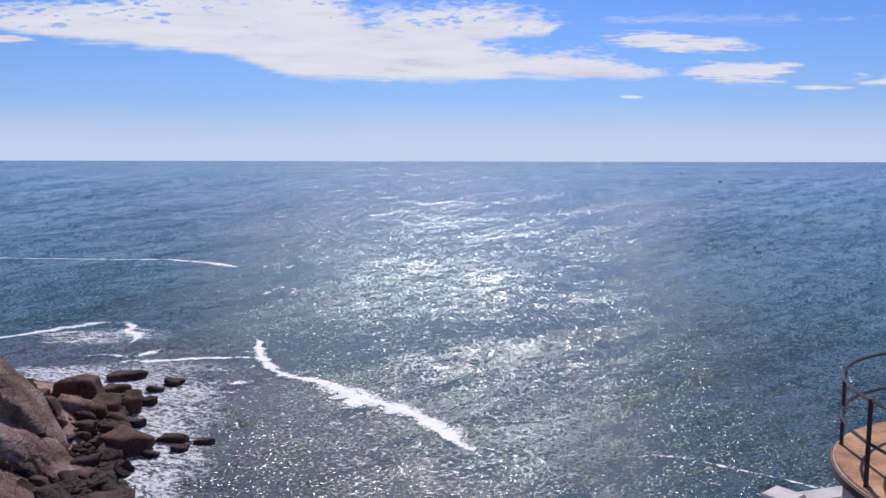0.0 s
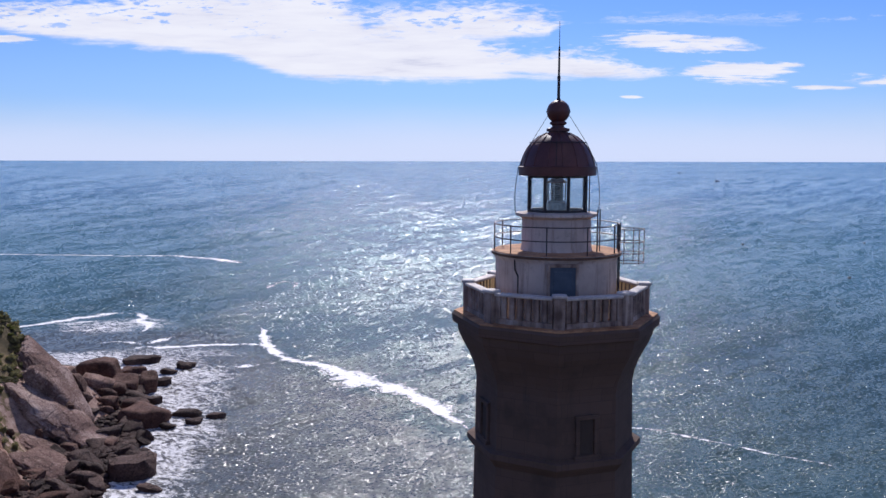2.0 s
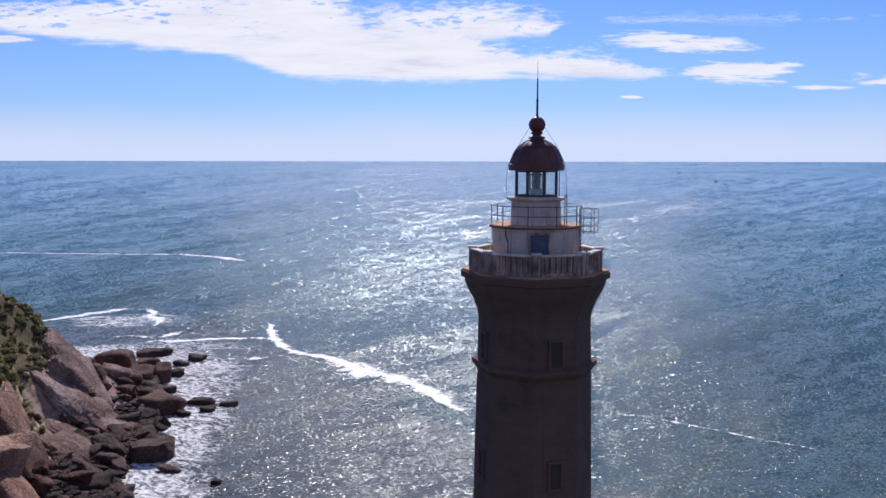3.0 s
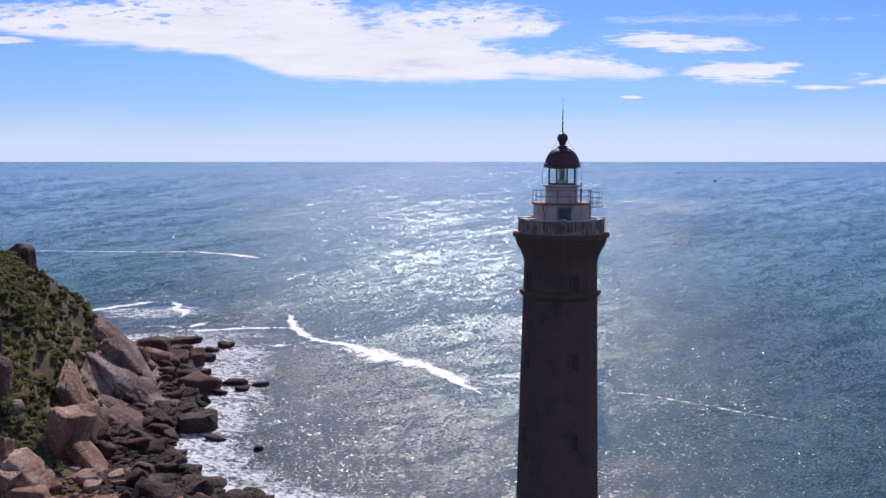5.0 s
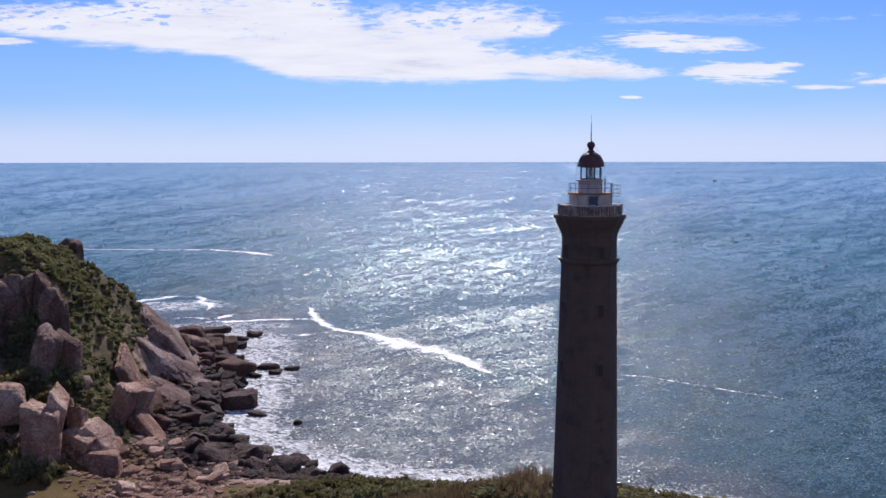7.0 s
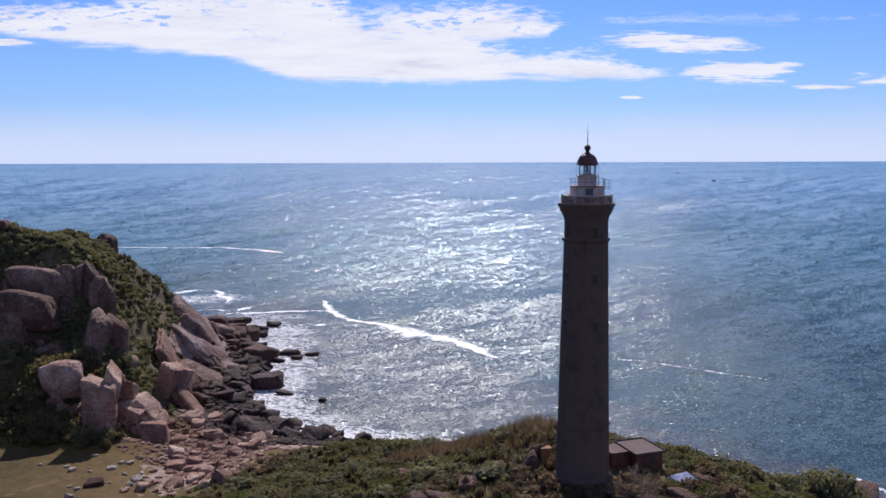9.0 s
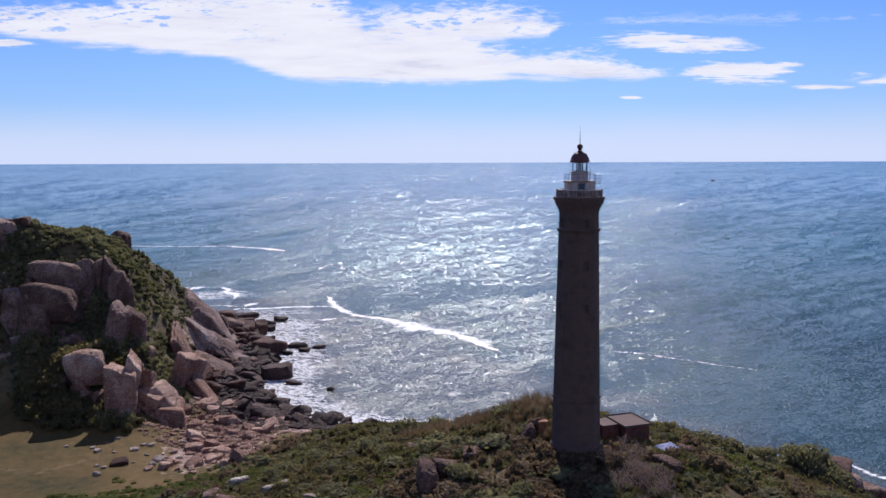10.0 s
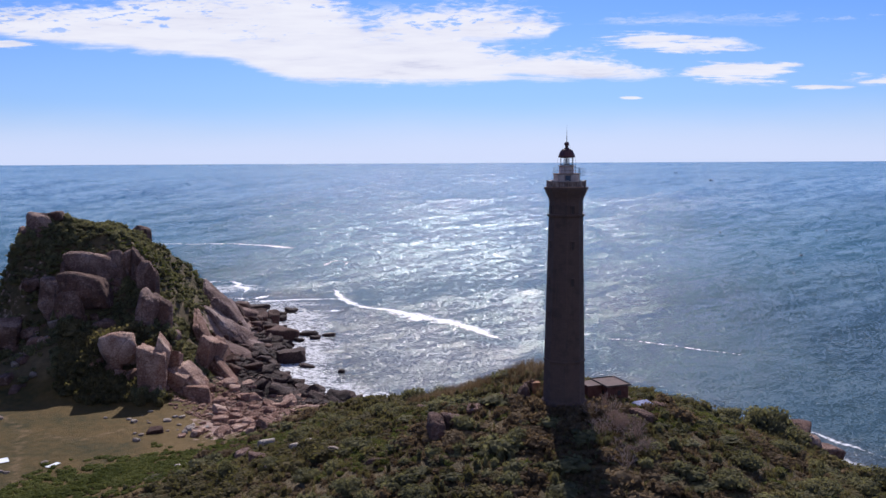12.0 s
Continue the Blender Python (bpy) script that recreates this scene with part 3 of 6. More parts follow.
def rod(bm, a, b, r, sides=6):
    a, b = Vector(a), Vector(b)
    got = bmesh.ops.create_cone(bm, cap_ends=True, segments=sides, radius1=r, radius2=r, depth=(b - a).length)["verts"]
    bmesh.ops.transform(bm, matrix=Matrix.Translation((a + b) / 2) @ (b - a).to_track_quat("Z", "Y").to_matrix().to_4x4(), verts=got)
    return bm


def ring_tube(bm, radius, z, r, start=0.0, end=360.0, steps=40, sides=5):
    """A bent bar round the axis at height z; angles from -y towards +x."""
    rings = []
    full = end - start >= 360
    for i in range(steps if full else steps + 1):
        a = radians(start + (end - start) * i / steps)
        ring = []
        for j in range(sides):
            b = 2 * math.pi * j / sides
            q = radius + r * math.cos(b)
            ring.append(bm.verts.new((q * math.sin(a), -q * math.cos(a), z + r * math.sin(b))))
        rings.append(ring)
    for i in range(len(rings) if full else len(rings) - 1):
        lo, hi = rings[i], rings[(i + 1) % len(rings)]
        for j in range(sides):
            bm.faces.new((lo[j], hi[j], hi[(j + 1) % sides], lo[(j + 1) % sides]))
    return bm


def at_angle(deg, r, z):
    """A pose on the tower: r out from the axis, turned so that local -y points outwards."""
    a = radians(deg)
    return Matrix.Translation((r * math.sin(a), -r * math.cos(a), z)) @ Matrix.Rotation(a, 4, "Z")


def mat_stone_courses():
    """Granite ashlar: courses and joints cut as relief, blotchy dark weathering."""
    m, k = material("grey_granite_ashlar")
    v = place(k, False)
    s = k.add("ShaderNodeSeparateXYZ", v)
    ang = k.math("ARCTAN2", s.outputs[0], s.outputs[1])
    uv = k.add("ShaderNodeCombineXYZ", k.math("MULTIPLY", ang, 2.9), s.outputs[2], 0.0).outputs[0]
    b = k.add("ShaderNodeTexBrick", uv, (0.125, 0.080, 0.064, 1), (0.112, 0.072, 0.058, 1), (0.098, 0.063, 0.052, 1), 1.0, 0.012)
    k.put(b, "Brick Width", 0.9), k.put(b, "Row Height", 0.42)
    blot = k.noise(v, 0.6, 6, 0.65)
    streak = k.noise(k.scaled(v, 2.2, 2.2, 0.12), 1.0, 5, 0.6)
    col = k.mix(k.step(blot, 0.45, 0.75), b.outputs[0], (0.078, 0.053, 0.044))
    col = k.mix(k.math("MULTIPLY", k.step(streak, 0.55, 0.75), 0.6), col, (0.066, 0.050, 0.044))
    h = k.math("ADD", k.math("MULTIPLY", b.outputs[1], -0.6), k.math("MULTIPLY", k.noise(v, 9.0, 5), 0.5))
    finish(k, col, 0.9, h, 0.45, 0.02, 0, 0.2)
    return m


def mat_whitewash():
    """Old limewash with rusty drips and grey mould."""
    m, k = material("stained_whitewash")
    v = place(k, False)
    base = k.ramp(k.noise(v, 1.1, 5), (0.35, (0.42, 0.345, 0.315)), (0.65, (0.63, 0.535, 0.495)))
    drip = k.noise(k.scaled(v, 5.0, 5.0, 0.35), 1.0, 5, 0.6, 0.3)
    col = k.mix(k.math("MULTIPLY", k.step(drip, 0.5, 0.72), 0.7), base, (0.24, 0.16, 0.125))
    col = k.mix(k.math("MULTIPLY", k.step(k.noise(v, 2.2, 6, 0.7), 0.5, 0.72), 0.6), col, (0.20, 0.17, 0.16))
    finish(k, col, 0.85, k.noise(v, 14.0, 5), 0.4, 0.02, 0, 0.3)
    return m


def mat_glass():
    m, k = material("lantern_glass")
    clear = k.add("ShaderNodeBsdfTransparent", (0.985, 0.99, 0.985, 1))
    gloss = k.add("ShaderNodeBsdfGlossy", (1, 1, 1, 1), 0.03)
    mix = k.add("ShaderNodeMixShader", 0.06, clear.outputs[0], gloss.outputs[0])
    k.add("ShaderNodeOutputMaterial", mix.outputs[0])
    return m


def mat_mouldy():
    """Whitewash gone grey-brown with mould, worn pale on the edges."""
    m, k = material("mouldy_whitewash")
    v = place(k, False)
    n = k.math("ADD", k.math("MULTIPLY", k.noise(v, 1.3, 6, 0.65), 0.6), k.math("MULTIPLY", k.noise(k.scaled(v, 6, 6, 0.5), 1.0, 5), 0.4))
    col = k.ramp(n, (0.38, (0.11, 0.075, 0.063)), (0.5, (0.28, 0.205, 0.175)), (0.66, (0.52, 0.43, 0.385)))
    finish(k, col, 0.9, k.noise(v, 14.0, 5), 0.5, 0.02, 0, 0.25)
    return m


MOULDY = mat_mouldy()
STONE = mat_stone_courses()
WHITE = mat_whitewash()
GLASS = mat_glass()
OCHRE = mat_plain("bounce_lit_ochre", (0.70, 0.54, 0.26), (0.84, 0.70, 0.42), 0.8, 1.6)
DECK = mat_plain("rusty_cement_deck", (0.20, 0.085, 0.040), (0.56, 0.30, 0.155), 0.9, 1.8)
LIP_DARK = mat_plain("shaded_lip_cement", (0.055, 0.030, 0.022), (0.17, 0.095, 0.062), 0.9, 2.6)
IRON = mat_plain("dark_painted_iron", (0.022, 0.022, 0.026), (0.06, 0.045, 0.045), 0.5, 6.0, 0.3)
# paler than the parapet: sunlight on its tops is put into this colour
COPING = mat_plain("sunlit_coping", (0.34, 0.29, 0.27), (0.66, 0.60, 0.57), 0.8, 2.4)
DOME_RED = mat_plain("oxide_red_dome_paint", (0.060, 0.017, 0.017), (0.125, 0.036, 0.034), 0.5, 2.2)
BLUE_DOOR = mat_plain("faded_blue_paint", (0.038, 0.058, 0.092), (0.070, 0.095, 0.135), 0.6, 3.0)
LENS = mat_plain("fresnel_lens_housing", (0.12, 0.16, 0.17), (0.30, 0.36, 0.36), 0.2, 5.0, 0.2)
DARK_GLASS = mat_plain("dark_lens_glass", (0.04, 0.05, 0.05), (0.10, 0.12, 0.12), 0.1, 5.0)
DARK = mat_plain("dark_brown", (0.045, 0.03, 0.025), (0.065, 0.044, 0.036), 0.9, 2.0)

PHASE = -5.35                 # bearing of one corner of the octagon
FOOT = 26.6


def ochre_inside(bm, m):
    """Faces towards the tower's axis take a yellow holding light bounced off the deck."""
    bm.normal_update()
    inward = m.to_3x3() @ Vector((0, 1, 0))
    for f in bm.faces:
        f.material_index = int(f.normal.dot(inward) > 0.7)
    return bm


def build_lighthouse():
    t = thing("lighthouse", 0, 0, FOOT, "tall octagonal granite lighthouse with whitewashed top and dark red dome", "lighthouse")
    Z = lambda z: z - FOOT

    def radius(z):
        return 2.55 + (59.6 - z) * 0.0205

    bm = bmesh.new()
    lathe(bm, [(3.75, 0), (3.75, Z(28.2)), (3.55, Z(28.6)), (radius(28.6) + 0.05, Z(28.9)), (2.55, Z(59.6))], 8, PHASE)
    part("shaft", bm, STONE, t, "weathered grey-brown granite shaft")
    bm = bmesh.new()
    lathe(bm, [(2.54, Z(59.5)), (2.62, Z(59.9)), (2.8, Z(60.35)), (3.05, Z(60.8)), (3.17, Z(61.1)), (3.2, Z(61.3)), (3.36, Z(61.36)), (3.38, Z(61.62)), (3.32, Z(61.7))], 8, PHASE)
    part("corbel", bm, STONE, t, "flared stone corbel under the gallery")
    for z, r in ((57.45, 0.26), (35.0, 0.2)):
        q = radius(z)
        bm = bmesh.new()
        lathe(bm, [(q - 0.1, Z(z - 0.42)), (q + 0.06, Z(z - 0.3)), (q + r, Z(z - 0.04)), (q + r, Z(z + 0.14)), (q - 0.1, Z(z + 0.2))], 8, PHASE)
        part("string_course", bm, STONE, t)
    # slit windows, one column on every second face
    for face, zs in ((22.5, (58.3, 52.9, 47.3, 42.0, 36.5)), (-67.5, (58.3, 52.9, 47.3, 42.0, 36.5)), (112.5, (55.5, 50, 44.6))):
        for z in zs:
            q = radius(z) * math.cos(math.pi / 8)
            bm = bmesh.new()
            m = at_angle(PHASE + face, q, Z(z)) @ Matrix.Rotation(radians(-1.1), 4, "X")
            for sx in (-0.31, 0.31):
                box(bm, 0.14, 0.16, 1.15, m @ Matrix.Translation((sx, -0.01, 0)), 0.015)
            box(bm, 0.86, 0.22, 0.14, m @ Matrix.Translation((0, -0.03, -0.62)), 0.015)
            box(bm, 0.80, 0.18, 0.14, m @ Matrix.Translation((0, -0.02, 0.62)), 0.015)
            w = part("window", bm, STONE, t)
            # the slit's shade is a flush dark plate, not a hollow
            bm = bmesh.new()
            box(bm, 0.42, 0.06, 1.1, m @ Matrix.Translation((0, 0.005, 0)))
            part("pane", bm, DARK, w, "flat dark plate for the slit's shade")
    bm = bmesh.new()
    lathe(bm, [(3.3, Z(61.66)), (3.3, Z(61.74))], 8, PHASE)
    part("gallery_floor", bm, DECK, t, "rust-stained cement gallery floor")

    # parapet: posts at the corners, panels pierced by slots
    r_mid, half = 2.86, 2.86 * math.sin(math.pi / 8)
    for i in range(8):
        bm = bmesh.new()
        m = at_angle(PHASE + 45 * i, r_mid - 0.02, 0)
        box(bm, 0.34, 0.32, 0.94, m @ Matrix.Translation((0, 0, Z(62.2))), 0.02)
        post = part("parapet_post", bm, MOULDY, t)
        bm = bmesh.new()
        box(bm, 0.44, 0.42, 0.10, m @ Matrix.Translation((0, 0, Z(62.71))), 0.03)
        part("post_cap", bm, COPING, post, "pale cap with sunlight put into its colour")
        mid = at_angle(PHASE + 45 * i + 22.5, r_mid * math.cos(math.pi / 8), 0)
        length = 2 * half - 0.36
        bm = bmesh.new()
        box(bm, length, 0.2, 0.16, mid @ Matrix.Translation((0, 0, Z(61.82))), 0.01)
        panel = part("parapet_panel", ochre_inside(bm, mid), MOULDY, t)
        panel.data.materials.append(OCHRE)
        n = 7
        pitch = length / n
        for j in range(n + 1):
            x = min(max(-length / 2 + j * pitch, -length / 2 + 0.08), length / 2 - 0.08)
            bm = bmesh.new()
            box(bm, 0.16, 0.15, 0.69, mid @ Matrix.Translation((x, 0, Z(62.245))), 0.02)
            slat = part("baluster", ochre_inside(bm, mid), MOULDY, panel)
            slat.data.materials.append(OCHRE)
        bm = bmesh.new()
        box(bm, length + 0.04, 0.32, 0.09, mid @ Matrix.Translation((0, 0, Z(62.63))), 0.02)
        part("coping", bm, COPING, panel, "pale coping with sunlight put into its colour")

    # watch room with its door
    bm = bmesh.new()
    lathe(bm, [(1.94, Z(61.74)), (1.95, Z(63.5)), (2.0, Z(63.6)), (2.06, Z(63.66)), (2.06, Z(63.76))], 64, 0)
    shade_smooth(part("watch_room", bm, WHITE, t, "round whitewashed watch room with stains"))
    bm = bmesh.new()
    lathe(bm, [(2.055, Z(63.75)), (2.04, Z(63.785))], 64, 0)
    part("upper_deck", bm, DECK, t, "orange rust-stained upper deck")
    # thin lip toned dark to stand for the shadow along the deck's edge
    bm = bmesh.new()
    lathe(bm, [(2.04, Z(63.655)), (2.085, Z(63.67)), (2.085, Z(63.745)), (2.06, Z(63.748))], 64, 0, False, False)
    shade_smooth(part("deck_lip", bm, LIP_DARK, t, "dark lip of the upper deck, shade put into its colour"))
    m = at_angle(-1.5, 1.95, Z(62.6))
    bm = bmesh.new()
    for sx in (-0.43, 0.43):
        box(bm, 0.09, 0.14, 1.72, m @ Matrix.Translation((sx, 0.0, 0)), 0.01)
    box(bm, 0.95, 0.14, 0.10, m @ Matrix.Translation((0, 0.0, 0.9)), 0.01)
    door = part("door", bm, MOULDY, t)
    bm = bmesh.new()
    box(bm, 0.78, 0.06, 1.72, m @ Matrix.Translation((0, 0.0, 0)))
    for zz in (-0.42, 0.42):
        box(bm, 0.56, 0.03, 0.6, m @ Matrix.Translation((0, -0.035, zz)), 0.01)
    part("door_leaf", bm, BLUE_DOOR, door, "faded blue door leaf")

    # upper railing
    for i in range(10):
        a = -52 + 36 * i
        bm = bmesh.new()
        p, q = at_angle(a, 2.0, Z(63.77)).translation, at_angle(a, 2.0, Z(64.66)).translation
        rod(bm, p, q, 0.022)
        rod(bm, at_angle(a, 2.07, Z(63.68)).translation, at_angle(a, 2.0, Z(63.80)).translation, 0.02)
        part("rail_post", bm, IRON, t)
    for z in (64.64, 64.22):
        bm = bmesh.new()
        ring_tube(bm, 2.0, Z(z), 0.018)
        part("rail", bm, IRON, t)

    # caged ladder hung on the outside of the upper deck
    lad = part("ladder", rod(bmesh.new(), at_angle(66, 2.02, Z(61.76)).translation, at_angle(66, 2.02, Z(64.68)).translation, 0.022), IRON, t, "caged iron ladder")
    bm = bmesh.new()
    rod(bm, at_angle(78, 2.02, Z(61.76)).translation, at_angle(78, 2.02, Z(64.68)).translation, 0.022)
    part("rail", bm, IRON, lad)
    for j in range(10):
        bm = bmesh.new()
        z = Z(61.95 + 0.3 * j)
        rod(bm, at_angle(66, 2.02, z).translation, at_angle(78, 2.02, z).translation, 0.014)
        part("rung", bm, IRON, lad)
    c = at_angle(76, 2.36, 0).translation
    for z in (64.5, 64.1, 63.75, 63.45):
        bm = bmesh.new()
        pts = [Vector((c.x + 0.42 * math.cos(a), c.y + 0.42 * math.sin(a), Z(z))) for a in np.linspace(-2.6, 2.6, 15)]
        for a, b in zip(pts, pts[1:]):
            rod(bm, a, b, 0.014, 5)
        part("cage_hoop", bm, IRON, lad)
    for a in np.linspace(-2.3, 2.3, 5):
        bm = bmesh.new()
        x, y = c.x + 0.42 * math.cos(a), c.y + 0.42 * math.sin(a)
        rod(bm, (x, y, Z(63.4)), (x, y, Z(64.52)), 0.014, 5)
        part("cage_bar", bm, IRON, lad)

    # lantern
    bm = bmesh.new()
    lathe(bm, [(1.16, Z(63.78)), (1.12, Z(63.95)), (1.10, Z(64.8)), (1.2, Z(64.86)), (1.32, Z(64.9)), (1.32, Z(64.98)), (1.0, Z(65.02))], 48, 0)
    shade_smooth(part("lantern_drum", bm, WHITE, t, "whitewashed drum with a projecting ledge"))
    for i in range(8):
        a = 14 + 45 * i
        bm = bmesh.new()
        box(bm, 0.085, 0.085, 1.2, at_angle(a, 0.95, Z(65.6)), 0.01)
        part("mullion", bm, IRON, t)
        bm = bmesh.new()
        w = 2 * 0.95 * math.sin(math.pi / 8) - 0.09
        box(bm, w, 0.012, 1.06, at_angle(a + 22.5, 0.95 * math.cos(math.pi / 8), Z(65.6)))
        pane = part("pane", bm, GLASS, t)
        pane.visible_shadow = False
    for z, h in ((65.06, 0.08), (66.14, 0.08)):
        bm = bmesh.new()
        lathe(bm, [(1.0, Z(z) - h / 2), (1.0, Z(z) + h / 2), (0.88, Z(z) + h / 2), (0.88, Z(z) - h / 2), (1.0, Z(z) - h / 2)], 8, 14, False, False)
        part("glazing_ring", bm, IRON, t)
    # maintenance ladder on the glazing
    for dx in (58, 70):
        bm = bmesh.new()
        rod(bm, at_angle(dx, 1.40, Z(63.78)).translation, at_angle(dx, 1.40, Z(65.12)).translation, 0.022)
        part("ledge_ladder_rail", bm, IRON, t)
    for dx in (56, 72):
        bm = bmesh.new()
        rod(bm, at_angle(dx, 1.04, Z(64.98)).translation, at_angle(dx, 1.04, Z(66.2)).translation, 0.018)
        part("lantern_ladder_rail", bm, IRON, t)
    for j in range(4):
        bm = bmesh.new()
        rod(bm, at_angle(56, 1.04, Z(65.12 + 0.3 * j)).translation, at_angle(72, 1.04, Z(65.12 + 0.3 * j)).translation, 0.012)
        part("lantern_ladder_rung", bm, IRON, t)
    bm = bmesh.new()
    lathe(bm, [(0.33, Z(64.98)), (0.33, Z(65.3)), (0.28, Z(65.34)), (0.28, Z(65.38))], 24, 0)
    part("lamp_pedestal", bm, LENS, t, "grey-green painted pedestal")
    bm = bmesh.new()
    prof = []
    for j in range(8):
        z = Z(65.38 + 0.07 * j)
        prof += [(0.19, z), (0.225 - 0.005 * abs(j - 3.5), z + 0.03)]
    lathe(bm, prof + [(0.2, Z(65.95))], 28, 0)
    part("lens", bm, DARK_GLASS, t, "dark ribbed glass lens")
    for j in range(6):
        bm = bmesh.new()
        box(bm, 0.05, 0.04, 0.58, at_angle(30 + 60 * j, 0.27, Z(65.66)))
        part("lamp_bar", bm, LENS, t)
    bm = bmesh.new()
    lathe(bm, [(0.31, Z(65.94)), (0.34, Z(65.97)), (0.16, Z(66.08)), (0.06, Z(66.2))], 24, 0)
    part("lamp_cap", bm, DOME_RED, t, "rusty conical lamp cap")
    bm = bmesh.new()
    lathe(bm, [(1.02, Z(66.16)), (1.24, Z(66.18)), (1.25, Z(66.45)), (1.21, Z(66.47))], 48, 0)
    shade_smooth(part("eave", bm, DOME_RED, t))
    bm = bmesh.new()
    dome = [(1.21, 66.46), (1.16, 66.62), (1.08, 66.84), (0.97, 67.05), (0.82, 67.24), (0.62, 67.40), (0.42, 67.50), (0.36, 67.53)]
    lathe(bm, [(r, Z(z)) for r, z in dome], 48, 0)
    shade_smooth(part("dome", bm, DOME_RED, t, "dark red ribbed metal dome"))
    for i in range(16):
        bm = bmesh.new()
        pts = [at_angle(22.5 * i, r + 0.006, Z(z)).translation for r, z in dome]
        for a, b in zip(pts, pts[1:]):
            rod(bm, a, b, 0.016, 4)
        part("dome_rib", bm, DOME_RED, t)
    bm = bmesh.new()
    lathe(bm, [(0.30, Z(67.45)), (0.30, Z(67.56)), (0.37, Z(67.58)), (0.37, Z(67.66)), (0.2, Z(67.70)), (0.19, Z(67.76)), (0.27, Z(67.81)), (0.27, Z(67.85)), (0.18, Z(67.92)), (0.24, Z(67.99))], 24, 0)
    shade_smooth(part("finial_neck", bm, DOME_RED, t))
    bm = bmesh.new()
    bmesh.ops.create_uvsphere(bm, u_segments=28, v_segments=18, radius=0.37, matrix=Matrix.Translation((0, 0, Z(68.2))))
    lathe(bm, [(0.378, Z(68.17)), (0.385, Z(68.2)), (0.378, Z(68.23))], 28, 0, False, False)
    shade_smooth(part("finial_ball", bm, DOME_RED, t))
    bm = bmesh.new()
    lathe(bm, [(0.10, Z(68.54)), (0.05, Z(68.62)), (0.045, Z(69.2)), (0.055, Z(69.22)), (0.05, Z(69.3)), (0.035, Z(69.32)), (0.03, Z(70.2)), (0.012, Z(70.25)), (0.008, Z(71.0))], 8, 0)
    part("lightning_rod", bm, IRON, t)
    bm = bmesh.new()
    ring_tube(bm, 0.90, Z(67.22), 0.014)
    part("dome_hoop", bm, IRON, t)
    for a in (-75, 80, 170, -10):
        bm = bmesh.new()
        rod(bm, (0, 0, Z(68.62)), at_angle(a, 0.9, Z(67.22)).translation, 0.008, 4)
        rod(bm, at_angle(a, 0.9, Z(67.22)).translation, at_angle(a, 1.26, Z(66.48)).translation, 0.012, 4)
        part("stay_wire", bm, IRON, t)
    for a in (-86, 88):
        bm = bmesh.new()
        pts = [at_angle(a, 1.26 + 0.12 * math.sin(s * 2.2) - 0.02 * s, Z(66.46 - 1.5 * s)).translation for s in np.linspace(0, 1, 8)]
        for p, q in zip(pts, pts[1:]):
            rod(bm, p, q, 0.011, 4)
        part("earthing_cable", bm, IRON, t)
    bm = bmesh.new()
    pts = [at_angle(-47, 2.0, Z(63.7)).translation, at_angle(-47, 1.98, Z(63.3)).translation, at_angle(-44, 1.95, Z(63.1)).translation, at_angle(-44, 1.95, Z(61.8)).translation]
    for p, q in zip(pts, pts[1:]):
        rod(bm, p, q, 0.025, 5)
    part("drain_pipe", bm, IRON, t)
    return t


build_lighthouse()


# ---- rocks ----
def boulder_shape(seed, level, planes=8, roundness=16.0, rough=0.10, layers=0):
    """A granite block: an uneven convex solid cut by planes, its edges worn round; layers peel it in sheets."""
    rng = np.random.default_rng(seed)
    bm = bmesh.new()
    bmesh.ops.create_icosphere(bm, subdivisions=level, radius=1.0)
    bm.verts.ensure_lookup_table()
    d = np.array([v.co[:] for v in bm.verts])
    d /= np.linalg.norm(d, axis=1)[:, None]
    axes = np.concatenate([np.eye(3), -np.eye(3)]) + rng.normal(scale=0.16, size=(6, 3))
    n = np.concatenate([axes, rng.normal(size=(planes, 3))])
    n /= np.linalg.norm(n, axis=1)[:, None]
    h = np.concatenate([rng.uniform(0.78, 0.98, 6), rng.uniform(0.88, 1.15, planes)])
    g = np.maximum(d @ n.T, 1e-3) / h
    r = 1 / (np.sum(g ** roundness, axis=1) ** (1 / roundness))
    off = rng.uniform(0, 50, 3)
    wob = np.array([noise.fractal(Vector(p * 1.3 + off), 1.0, 2.0, 3) for p in d])
    fine = np.array([noise.fractal(Vector(p * 6.0 + off), 0.9, 2.0, 3) for p in d]) if level > 3 else 0
    p = d * (r * (1 + rough * wob + 0.022 * fine))[:, None]
    if layers:
        sheet_at = (p[:, 2] + 0.12 * wob) * layers
        step_in = sheet_at - np.floor(sheet_at)
        p[:, :2] *= (1 - 0.10 * step_in ** 2)[:, None]
    for v, q in zip(bm.verts, p):
        v.co = q
    faces = [tuple(v.index for v in f.verts) for f in bm.faces]
    bm.free()
    return p, np.array(faces)


def rock_mesh(name, seed, level, mat, rough=0.10, roundness=16.0, planes=8, layers=0):
    p, faces = boulder_shape(seed, level, planes, roundness, rough, layers)
    me = bpy.data.meshes.new(name)
    me.from_pydata([tuple(q) for q in p], [], [tuple(f) for f in faces])
    me.polygons.foreach_set("use_smooth", [True] * len(me.polygons))
    me.set_sharp_from_angle(angle=radians(48))
    me.materials.append(mat)
    return me


BIG = [rock_mesh("granite_boulder", 100 + i, 5, GRANITE, 0.10, 9.0, 9) for i in range(6)]
BIG_BLOCK = [rock_mesh("granite_block", 130 + i, 5, GRANITE, 0.06, 22.0, 4) for i in range(3)]
BIG_PINK = [rock_mesh("pink_boulder", 150 + i, 5, GRANITE_PINK, 0.09, 11.0, 8) for i in range(3)]
